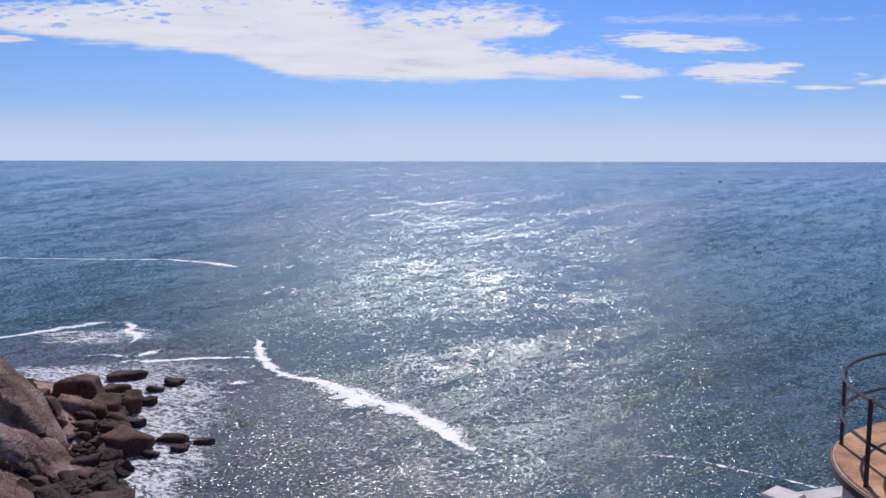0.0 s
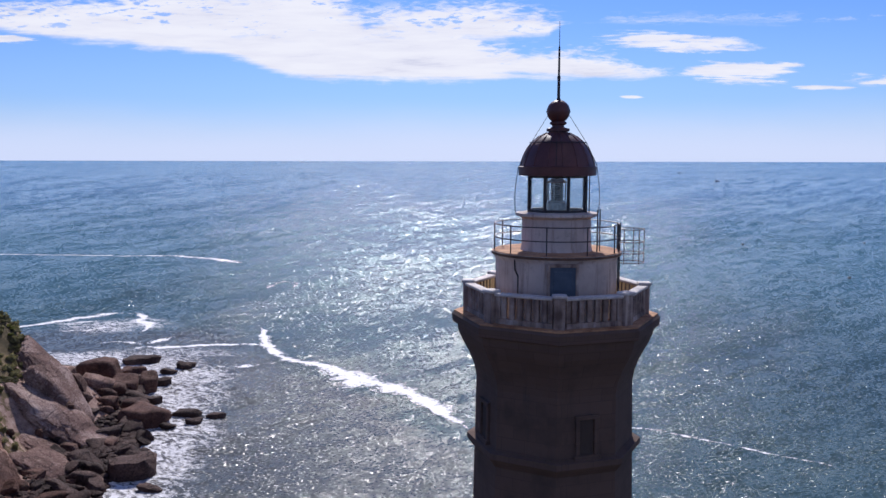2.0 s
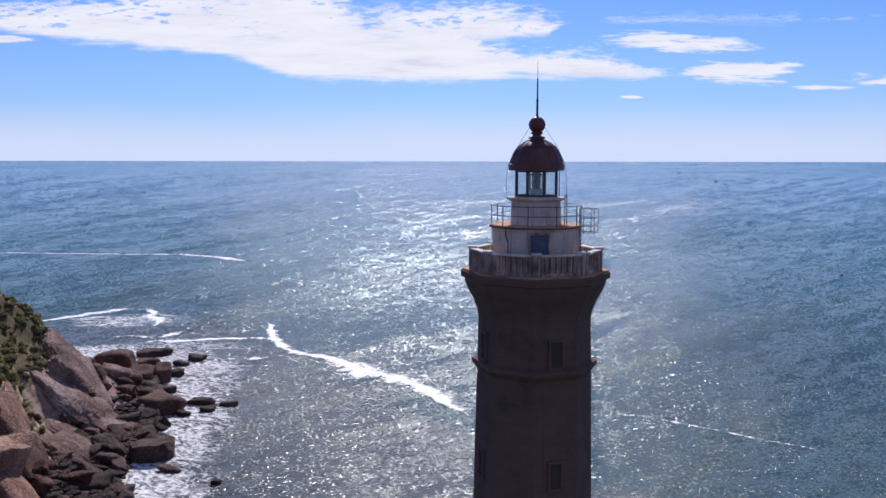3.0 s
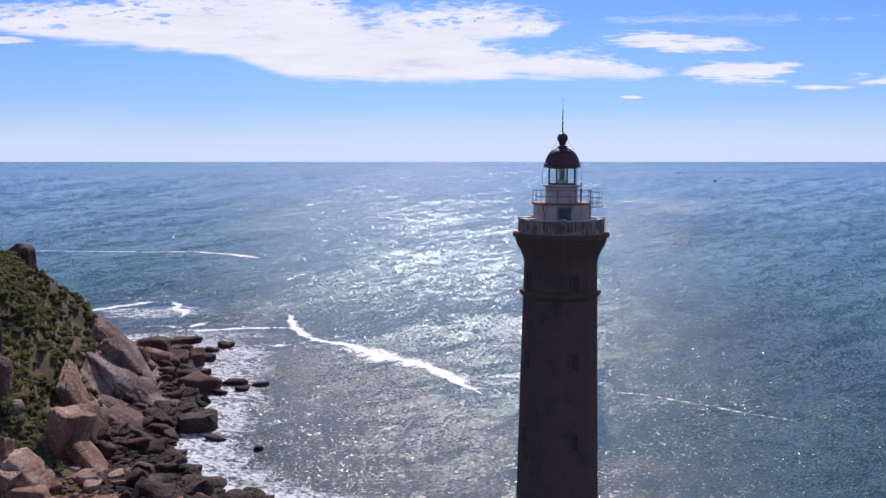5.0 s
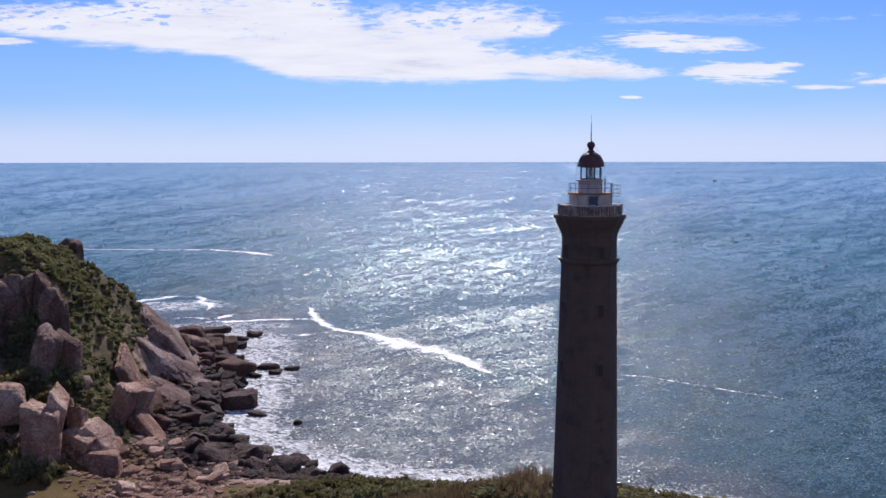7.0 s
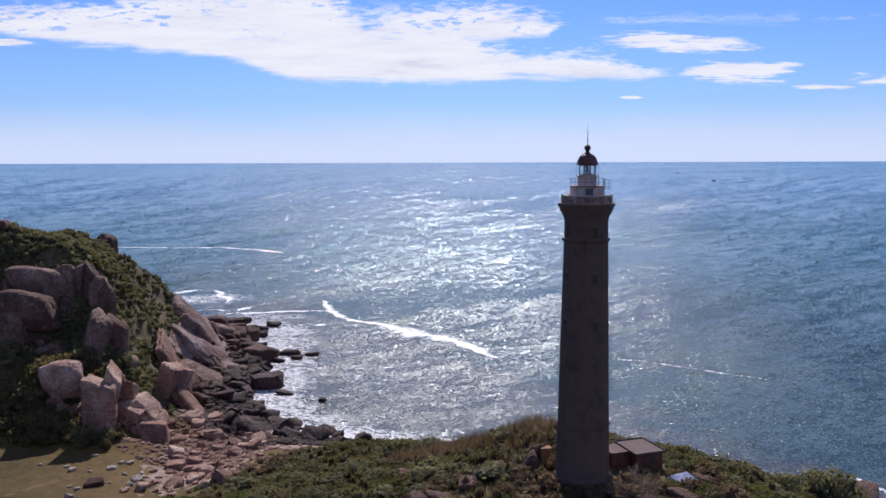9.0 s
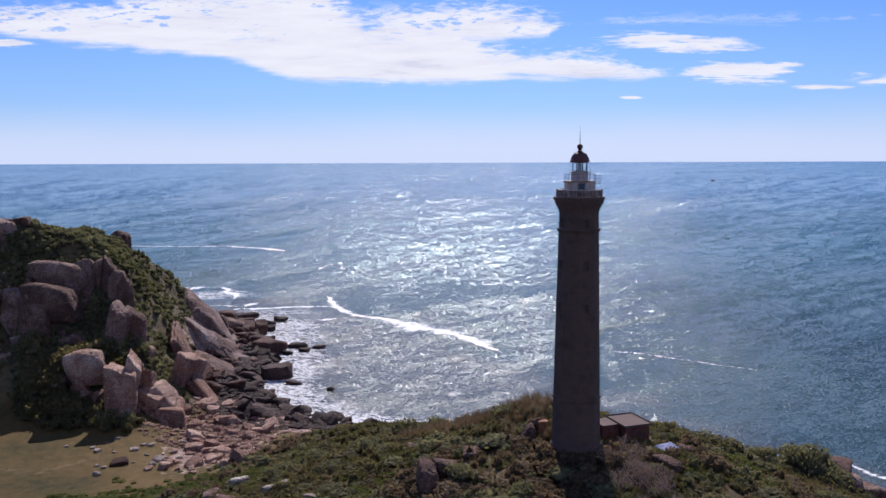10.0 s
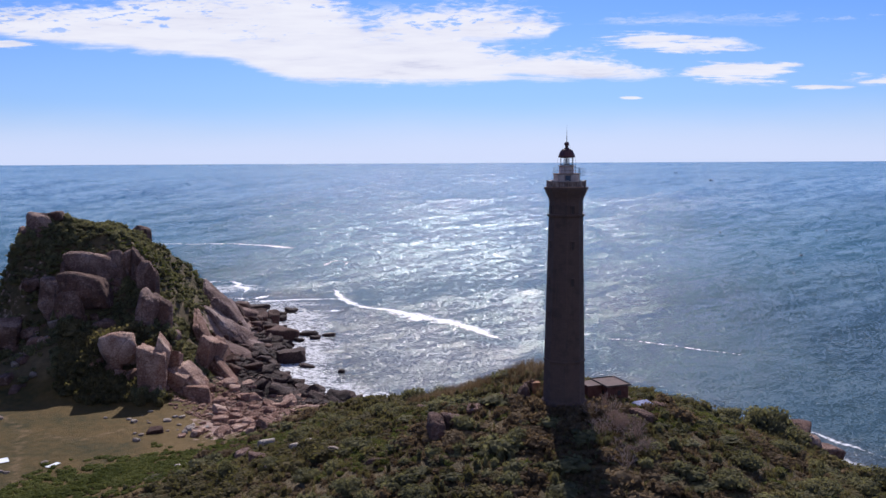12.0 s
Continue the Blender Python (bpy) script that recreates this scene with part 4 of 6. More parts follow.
PINK_BLOCK = [rock_mesh("pink_block", 160 + i, 5, GRANITE_PINK, 0.05, 26.0, 3) for i in range(4)]
MID = [rock_mesh("granite_block", 200 + i, 3, GRANITE, 0.08, 18.0, 6) for i in range(6)]
PINK = [rock_mesh("pink_block", 250 + i, 3, GRANITE_PINK, 0.06, 24.0, 5) for i in range(6)]
WET = [rock_mesh("wet_rock", 300 + i, 3, GRANITE_DARK, 0.20, 15.0, 9) for i in range(6)]
BROWN = [rock_mesh("brown_block", 350 + i, 3, GRANITE_BROWN, 0.18, 15.0, 9) for i in range(4)]
BIG_SLAB = [rock_mesh("slab", 180 + i, 5, GRANITE_SLAB, 0.10, 12.0, 6, 5) for i in range(4)]
PINK_SLAB = [rock_mesh("pink_slab", 190 + i, 5, GRANITE_PINK, 0.09, 14.0, 6, 2) for i in range(3)]
BIG_WET = [rock_mesh("tide_boulder", 330 + i, 4, GRANITE_BROWN, 0.12, 11.0) for i in range(3)]
PALE = [rock_mesh("pale_stone", 400 + i, 3, GRANITE_PALE, 0.10, 16.0) for i in range(5)]


def rock(name, me, x, y, z, sx, sy, sz, turn, label, group, lean=(0.0, 0.0)):
    ob = new(name, me)
    ob.location, ob.scale = (x, y, z), (sx, sy, sz)
    ob.rotation_euler = (lean[0], lean[1], turn)
    return tagged(ob, label, "boulder", group)


def build_rocks():
    rng = np.random.default_rng(11)
    for i, (x, y, z, sx, sy, sz, lean, kind) in enumerate(HILL):
        g = float(ground_z(x, y))
        z = min(max(z, g - 0.35 * sz), g + (1.25 if y > 182 else 0.70) * sz)
        # low blocks take the paler granite that has sunlight in its colour
        low = y < 97 or (kind in ("slab", "fin") and y < 135 and x > -97)
        if kind == "slab":
            me, name, label = (PINK_SLAB[i % 3] if low else BIG_SLAB[i % 4]), "leaning_slab", "dipping slab of streaked pink granite on the headland"
        elif kind in ("block", "fin"):
            me, name, label = (PINK_BLOCK[i % 4] if low else BIG_BLOCK[i % 3]), "granite_block", "upright pink granite block split along its joints"
        elif kind == "col":
            me, name, label = BIG[(i + 2) % 6], "granite_column", "tall weathered granite column standing in a row"
        else:
            me, name, label = (BIG_PINK[i % 3] if low else BIG[(i + 1) % 6]), "granite_boulder", "large rounded pink granite boulder among bushes"
        if z > 48:
            label = "flat granite boulder crowning the headland"
        rock(name, me, x, y, z, sx * 1.06, sy * 1.06, sz * 1.06, rng.uniform(-0.35, 0.35) * (0.4 if kind == "slab" else 1.0), label, "boulders of the headland", (0.0, lean))
    # broken pieces wedged round them
    for i, (x, y, z, sx, sy, sz, lean, kind) in enumerate(HILL):
        if i < 5:
            continue
        pink = y < 97 or (y < 135 and x > -92)
        for j in range(5 if kind != "slab" else 3):
            side = rng.uniform(-1.25, 1.25)
            bx, by = x + side * sx, y - sy * rng.uniform(0.5, 1.2) * math.sqrt(max(0.1, 1 - (side / 1.4) ** 2))
            s = min(sx, sz, 5.0) * rng.uniform(0.22, 0.55)
            rock("wedged_block", (PINK if pink else BROWN if y > 135 and j else MID)[(i + j) % 4], bx, by, float(ground_z(bx, by)) + 0.25 * s, s * rng.uniform(0.9, 1.5), s, s * rng.uniform(0.7, 1.4), rng.uniform(0, 6.28), "angular pink granite block wedged among boulders", "boulders of the headland", (rng.uniform(-0.4, 0.4), rng.uniform(-0.4, 0.4)))
    # stony ground at the foot of the hill's landward side
    for i in range(44):
        x, y = rng.uniform(-150, -126), rng.uniform(76, 107)
        s = 0.5 + 1.6 * rng.random() ** 2
        rock("foot_block", (MID if i % 3 else PALE)[i % 5], x, y, float(ground_z(x, y)) + 0.15 * s, s * 1.4, s, s * 0.7, rng.uniform(0, 6.28), "weathered granite block at the foot of the headland", "blocks at the foot of the headland", (0.0, rng.uniform(-0.2, 0.2)))
    # wet rocks set in the surf
    surf = ((-101.8, 236, 6.2, 4.0, 1.9), (-86, 229, 2.8, 2.2, 1.6), (-89, 222, 2.4, 1.8, 1.3), (-86.5, 209, 2.6, 2.0, 1.7), (-82.5, 191, 2.3, 1.8, 1.5),
            (-70, 180, 4.2, 1.8, 1.5), (-62, 179, 2.6, 1.6, 1.0), (-66.5, 174, 2.1, 1.5, 1.1), (-72, 170.5, 1.8, 1.4, 1.0), (-71.4, 151, 1.8, 1.4, 1.1), (-93, 212, 3.4, 2.4, 2.0),
            (-50.8, 125, 1.1, 0.9, 0.9), (-62.5, 132, 2.8, 1.5, 0.8), (-68.5, 120, 2.2, 2.0, 1.4), (-62.5, 111.5, 2.3, 2.0, 1.6), (-67, 105, 3.0, 2.2, 1.4), (-69, 140, 5.6, 4.0, 3.4))
    # great brown boulders at the tip of the cove
    for i, (x, y, sx, sy, sz) in enumerate(((-104, 206, 7.6, 6.0, 5.4), (-88.5, 202, 3.2, 3.0, 4.6), (-79.5, 173.5, 6.4, 4.6, 3.6), (-84, 181, 4.4, 3.6, 3.2), (-93, 196, 4.6, 4.2, 3.6), (-98, 214, 4.6, 3.6, 3.2))):
        rock("tide_boulder", BIG_WET[i % 3], x, y, max(float(ground_z(x, y)), 0.0) + 0.25 * sz, sx, sy, sz, rng.uniform(-0.4, 0.4), "great smooth brown boulder standing at the tideline", "rocks in the surf", (0, rng.uniform(-0.1, 0.2)))
    for i, (x, y, sx, sy, sz) in enumerate(surf):
        rock("surf_rock", WET[i % len(WET)], x, y, 0.25 * sz, sx, sy, sz, rng.uniform(-0.4, 0.4), "dark wet rock washed by white surf", "rocks in the surf", (0, rng.uniform(-0.15, 0.15)))
    # the shore: a strip of fallen blocks along the cove
    made = 0
    while made < 190:
        x, y = rng.uniform(-104, -34), rng.uniform(84, 222)
        d = float(inland(x, y))
        if not -3.5 < d < 15 or rng.random() > (1.0 if d < 9 else 0.5):
            continue
        s = 0.6 + 2.7 * rng.random() ** 2.6
        g = max(float(ground_z(x, y)), -0.5)
        dark = g + 0.6 * s < 3.5
        rock("surf_rock" if dark else "shore_block", (WET[rng.integers(6)] if dark else BROWN[rng.integers(4)] if g < 5.5 else MID[rng.integers(6)]), x, y, g + 0.05 * s, s * rng.uniform(1.0, 1.6), s * rng.uniform(0.8, 1.1), s * rng.uniform(0.55, 1.0),
             rng.uniform(0, 6.28), "dark wet rock washed by white surf" if dark else "fallen block of brownish granite on the shore", "rocks in the surf" if dark else "fallen blocks of the shore", (rng.uniform(-0.5, 0.5), rng.uniform(-0.5, 0.5)))
        made += 1
    # tumbled blocks in the gully between cove and meadow
    made = 0
    while made < 95:
        x, y = rng.normal(-70, 8), rng.uniform(50, 106)
        if abs(x + 70 - (y - 75) * -0.05) > 15 or float(inland(x, y)) < 3:
            continue
        s = 0.5 + 1.3 * rng.random() ** 2
        rock("gully_block", PINK[rng.integers(6)], x, y, float(ground_z(x, y)) + 0.2 * s, s * rng.uniform(0.9, 1.6), s, s * rng.uniform(0.5, 0.9), rng.uniform(0, 6.28),
             "tumbled pinkish granite block in the gully", "tumbled blocks of the gully", (rng.uniform(-0.3, 0.3), rng.uniform(-0.3, 0.3)))
        made += 1
    for x, y, s in ((-91.3, 60.7, 0.75), (-85.5, 46.9, 0.8), (-93.2, 62.8, 0.5), (-84.1, 62.6, 0.9), (-77.1, 57.2, 1.0), (-77.4, 54.1, 0.7), (-93.2, 77.2, 0.9), (-103.6, 79.8, 0.6), (-102.9, 81.3, 0.7),
                    (-99.0, 33.9, 0.7), (-104.3, 29.0, 0.5), (-105.6, 29.4, 0.5), (-70.1, 27.2, 0.6), (-123.8, 62.0, 1.0), (-99.2, 63.7, 0.4), (-80.5, 60.0, 0.6), (-82.0, 66.5, 0.7), (-86.0, 51.0, 0.5)):
        rock("meadow_stone", PALE[rng.integers(5)], x, y, float(ground_z(x, y)) + 0.15 * s, s * rng.uniform(0.9, 1.4), s, s * rng.uniform(0.5, 0.8), rng.uniform(0, 6.28), "pale stone lying in the brown meadow grass", "stones in the meadow", (rng.uniform(-0.2, 0.2), rng.uniform(-0.2, 0.2)))
    for i in range(16):
        x, y = rng.uniform(-92, -74), rng.uniform(52, 80)
        s = 0.2 + 0.4 * rng.random() ** 2
        rock("meadow_stone", PALE[rng.integers(5)], x, y, float(ground_z(x, y)) + 0.15 * s, s * 1.4, s, s * 0.7, rng.uniform(0, 6.28), "pale stone lying in the brown meadow grass", "stones in the meadow")
    rock("meadow_boulder", BIG_WET[1], -83.8, 53.4, float(ground_z(-83.8, 53.4)) + 0.25, 2.1, 1.4, 0.9, 0.2, "dark flattened boulder lying in the brown meadow", "stones in the meadow")
    # rocks showing through the scrub of the tower hill
    hill = ((-19.8, -3.8, 1.9, 1.7, 2.8), (-17.6, -1.2, 2.3, 1.8, 2.0), (-5.9, 4.2, 1.2, 1.1, 2.0), (-13.8, 3.0, 1.5, 1.3, 1.0), (-4.5, 7.6, 1.0, 1.0, 1.3),
            (11.6, -4.5, 1.8, 1.5, 1.0), (15.8, 3.0, 1.6, 1.3, 0.8), (-29.0, -6.0, 1.2, 1.0, 0.8), (48.5, 27.0, 4.6, 3.0, 3.0), (52.5, 30.0, 4.6, 2.8, 2.6), (56.5, 33.5, 4.0, 2.6, 2.6), (60.0, 38.0, 3.0, 2.2, 2.2),
            (18.5, 2.5, 1.0, 0.9, 0.6), (-22.5, 16.0, 1.3, 1.0, 0.8), (-53.0, 20.0, 1.8, 1.3, 1.1), (-9.5, 5.5, 0.9, 0.8, 0.7), (-57.0, 26.0, 2.2, 1.6, 1.2))
    for i, (x, y, sx, sy, sz) in enumerate(hill):
        rock("hill_rock", BIG[i % 5], x, y, float(ground_z(x, y)) + (0.62 if x > 45 else 0.15) * sz, sx, sy, sz, rng.uniform(0, 6.28), "grey-pink granite outcrop showing through the scrub", "outcrops of the tower hill")
    for x, y, sx, sy, sz, turn in ((-45.5, 18.5, 1.5, 1.1, 1.1, 0.5), (-43.6, 19.3, 1.0, 0.8, 1.1, 1.9), (-37.2, 6.5, 1.1, 0.9, 1.1, 0.2), (-48.3, 9.5, 1.5, 1.2, 1.0, 0.4), (-54.1, 31.5, 1.6, 1.3, 1.1, 0.5), (-33.5, -12.0, 0.9, 0.7, 0.6, 2.2)):
        rock("pale_outcrop", PALE[rng.integers(5)], x, y, float(ground_z(x, y)) + 0.2 * sz, sx, sy, sz, turn, "pale bare granite outcrop lying among the scrub", "outcrops of the tower hill")
    # rubble too small to tell apart, dark by the water and pink in the gully
    stones = [boulder_shape(520 + i, 1, 8, 14.0, 0.08) for i in range(6)]
    verts, faces, base, n = [], [], 0, 0
    xs, ys = rng.uniform(-106, -34, 16000), rng.uniform(82, 224, 16000)
    ds, zs = inland(xs, ys), ground_z(xs, ys)
    for x, y, d, g in zip(xs, ys, ds, zs):
        if not -1 < d < 17 or g > 5 or n > 2400:
            continue
        p, f = stones[rng.integers(6)]
        s = 0.35 + 0.95 * rng.random() ** 2
        a = rng.uniform(0, 6.28)
        q = p * np.array([s * rng.uniform(0.9, 1.5), s, s * rng.uniform(0.5, 0.9)])
        verts.append(np.stack([q[:, 0] * np.cos(a) - q[:, 1] * np.sin(a) + x, q[:, 0] * np.sin(a) + q[:, 1] * np.cos(a) + y, q[:, 2] + max(g, -0.3) + 0.1 * s], 1))
        faces.append(f + base)
        base += len(q)
        n += 1
    obj("shore_rubble", np.concatenate(verts), np.concatenate(faces), GRANITE_DARK, None, False, dict(label="dark wet rubble along the waterline of the cove", category="rubble", kind="stuff"))
    verts, faces, base = [], [], 0
    stones = [boulder_shape(500 + i, 1, 10, 9.0, 0.05) for i in range(5)]
    n = 0
    while n < 3600:
        if n % 5 < 3:
            x, y = rng.normal(-70, 9), rng.uniform(46, 112)
        else:
            x, y = rng.uniform(-104, -36), rng.uniform(84, 222)
        d = float(inland(x, y))
        if not 0 < d < 40 or (n % 5 >= 3 and d > 13):
            n += 1
            continue
        p, f = stones[rng.integers(5)]
        s = 0.22 + 0.6 * rng.random() ** 2
        a = rng.uniform(0, 6.28)
        q = p * np.array([s * rng.uniform(0.9, 1.6), s, s * 0.7])
        q = np.stack([q[:, 0] * np.cos(a) - q[:, 1] * np.sin(a) + x, q[:, 0] * np.sin(a) + q[:, 1] * np.cos(a) + y, q[:, 2] + float(ground_z(x, y)) + 0.1 * s], 1)
        verts.append(q), faces.append(f + base)
        base += len(q)
        n += 1
    obj("rubble", np.concatenate(verts), np.concatenate(faces), GRANITE_PINK, None, False, dict(label="pinkish granite rubble spilling to the cove", category="rubble", kind="stuff"))


build_rocks()


# ---- plants ----
def mat_leaf(name, dark, mid, light, through_light=(0.16, 0.15, 0.02)):
    m, k = material(name)
    geo = k.add("ShaderNodeNewGeometry")
    r = geo.outputs["Random Per Island"]
    big = k.noise(geo.outputs["Position"], 0.11, 5, 0.62)
    n = k.math("ADD", k.math("MULTIPLY", r, 0.34), k.math("SUBTRACT", k.math("MULTIPLY", big, 1.5), 0.38))
    col = k.ramp(n, (0.25, dark), (0.55, mid), (0.85, light))
    a = k.add("ShaderNodeBsdfPrincipled")
    k.put(a, "Base Color", col), k.put(a, "Roughness", 0.8), k.put(a, "Specular IOR Level", 0.08)
    b = k.add("ShaderNodeBsdfTranslucent", k.mix(0.35, col, through_light))
    mix = k.add("ShaderNodeMixShader", 0.5, a.outputs[0], b.outputs[0])
    k.add("ShaderNodeOutputMaterial", mix.outputs[0])
    return m


LEAF_DARK = mat_leaf("dark_green_leaves", (0.106, 0.098, 0.058), (0.18, 0.163, 0.088), (0.28, 0.245, 0.125))
LEAF_OLIVE = mat_leaf("olive_leaves", (0.072, 0.061, 0.033), (0.138, 0.110, 0.054), (0.22, 0.17, 0.085))
SCRUB_BROWN = mat_leaf("browned_leaves", (0.085, 0.057, 0.035), (0.16, 0.108, 0.064), (0.25, 0.18, 0.11), (0.19, 0.12, 0.05))
GRASS_GREEN = mat_leaf("green_grass_blades", (0.06, 0.074, 0.019), (0.12, 0.132, 0.036), (0.20, 0.19, 0.062))
GRASS_DRY = mat_leaf("dry_grass_blades", (0.08, 0.052, 0.028), (0.16, 0.107, 0.06), (0.27, 0.195, 0.115), (0.17, 0.105, 0.05))
TWIG = mat_plain("grey_bare_twigs", (0.26, 0.17, 0.12), (0.54, 0.39, 0.29), 0.9, 3.0, world=True)


def bush_parts(rng, leaves, leaf, height=0.8, side=7):
    """Leaf quads of a lumpy bush of radius 1, and the lobes that bear them."""
    lobes = [(0.0, 0.0, 0.30 * height, 0.72)] + [(*(rng.uniform(-0.6, 0.6, 2)), rng.uniform(0.25, 0.75) * height, rng.uniform(0.28, 0.5)) for _ in range(side)]
    w = np.array([l[3] ** 2 for l in lobes])
    pick = rng.choice(len(lobes), leaves, p=w / w.sum())
    L = np.array(lobes)[pick]
    d = rng.normal(size=(leaves, 3))
    d /= np.linalg.norm(d, axis=1)[:, None]
    d[:, 2] = np.where(d[:, 2] < -0.2, -d[:, 2], d[:, 2])
    c = L[:, :3] + d * (L[:, 3] * rng.uniform(0.75, 1.28, leaves))[:, None] * np.array([1, 1, height])
    up = d + rng.normal(scale=0.7, size=(leaves, 3))
    a = np.cross(up, rng.normal(size=(leaves, 3)))
    a /= np.linalg.norm(a, axis=1)[:, None]
    b = np.cross(up / np.linalg.norm(up, axis=1)[:, None], a)
    s = leaf * rng.uniform(0.6, 1.4, leaves)[:, None]
    quads = np.stack([c - a * s * 0.5, c + b * s * 0.32, c + a * s * 0.6, c - b * s * 0.32], 1)
    return quads, np.array(lobes)


def lobe_shell(lobes, height, rng):
    """The dense inside of a bush, one coarse uneven ball a lobe."""
    bm = bmesh.new()
    bmesh.ops.create_icosphere(bm, subdivisions=1, radius=1.0)
    p = np.array([v.co[:] for v in bm.verts])
    f = np.array([[v.index for v in q.verts] for q in bm.faces])
    bm.free()
    V, F = [], []
    for i, (x, y, z, r) in enumerate(lobes):
        V.append(p * r * 0.92 * np.array([1, 1, height]) * rng.uniform(0.8, 1.1, (len(p), 1)) + (x, y, z))
        F.append(f + i * len(p))
    return np.concatenate(V), np.concatenate(F)


def leaf_mesh(name, quads, shell, mat):
    n = len(quads)
    sv, sf = shell
    verts = np.concatenate([quads.reshape(-1, 3), sv])
    me = bpy.data.meshes.new(name)
    counts = np.concatenate([np.full(n, 4), np.full(len(sf), 3)])
    loops = np.concatenate([np.arange(4 * n), (sf + 4 * n).ravel()])
    me.vertices.add(len(verts))
    me.vertices.foreach_set("co", verts.astype(np.float32).ravel())
    me.loops.add(len(loops))
    me.loops.foreach_set("vertex_index", loops)
    me.polygons.add(len(counts))
    me.polygons.foreach_set("loop_start", np.concatenate([[0], np.cumsum(counts)[:-1]]))
    me.polygons.foreach_set("use_smooth", np.arange(len(counts)) >= n)
    me.update(calc_edges=True)
    me.materials.append(mat)
    return me


def turned(v, a, s, at):
    c, n = np.cos(a), np.sin(a)
    out = np.empty_like(v)
    out[..., 0] = (v[..., 0] * c - v[..., 1] * n) * s[0] + at[0]
    out[..., 1] = (v[..., 0] * n + v[..., 1] * c) * s[0] + at[1]
    out[..., 2] = v[..., 2] * s[1] + at[2]
    return out


def cover(name, spots, kinds, mat, tags, rng):
    """One mesh of many bushes: spots are (x, y, radius, height)."""
    Q, SV, SF, base = [], [], [], 0
    zs = ground_z(np.array([s[0] for s in spots]), np.array([s[1] for s in spots]))
    for (x, y, r, h), z in zip(spots, zs):
        q, (sv, sf) = kinds[rng.integers(len(kinds))]
        a = rng.uniform(0, 6.28)
        Q.append(turned(q, a, (r, h), (x, y, z - 0.05 * h)))
        SV.append(turned(sv, a, (r, h), (x, y, z - 0.05 * h)))
        SF.append(sf + base)
        base += len(sv)
    ob = new(name, leaf_mesh(name, np.concatenate(Q), (np.concatenate(SV), np.concatenate(SF)), mat))
    return tagged(ob, **tags)


def near_rock(x, y, size=0.95, front=1.5):
    return any(((x - q[0]) / q[3]) ** 2 + ((y + front * (y < q[1]) - q[1]) / q[4]) ** 2 < size ** 2 for q in HILL)


def scrub_spots(rng, tries, box4, keep, size):
    xs, ys = rng.uniform(box4[0], box4[1], tries), rng.uniform(box4[2], box4[3], tries)
    k = keep(xs, ys) > rng.random(tries)
    return [(x, y, *size(x, y)) for x, y in zip(xs[k], ys[k])]


def tufts(name, xs, ys, blades, length, width, mat, tags, rng):
    """Upright grass: bent narrow blades in clumps."""
    n = len(xs)
    zs = ground_z(xs, ys)
    X, Y, Z = (np.repeat(v, blades) for v in (xs, ys, zs))
    m = n * blades
    X, Y = X + rng.normal(scale=0.16, size=m), Y + rng.normal(scale=0.16, size=m)
    L = length * rng.uniform(0.5, 1.25, m)
    a, bend = rng.uniform(0, 6.28, m), rng.uniform(0.05, 0.55, m)
    dx, dy = np.cos(a), np.sin(a)
    px, py = -dy * width, dx * width
    base = np.stack([X, Y, Z - 0.05], 1)
    side = np.stack([px, py, np.zeros(m)], 1)
    midp = base + np.stack([dx * bend * L * 0.3, dy * bend * L * 0.3, L * 0.6], 1)
    tip = base + np.stack([dx * bend * L, dy * bend * L, L * (1 - 0.35 * bend)], 1)
    quads = np.stack([base - side, base + side, midp + side * 0.7, midp - side * 0.7], 1)
    tris = np.stack([midp - side * 0.7, midp + side * 0.7, tip, tip], 1)
    V = np.concatenate([quads.reshape(-1, 3), tris[:, :3].reshape(-1, 3)])
    me = bpy.data.meshes.new(name)
    counts = np.concatenate([np.full(m, 4), np.full(m, 3)])
    me.vertices.add(len(V))
    me.vertices.foreach_set("co", V.astype(np.float32).ravel())
    me.loops.add(len(V))
    me.loops.foreach_set("vertex_index", np.arange(len(V)))
    me.polygons.add(len(counts))
    me.polygons.foreach_set("loop_start", np.concatenate([[0], np.cumsum(counts)[:-1]]))
    me.update(calc_edges=True)
    me.materials.append(mat)
    return tagged(new(name, me), **tags)


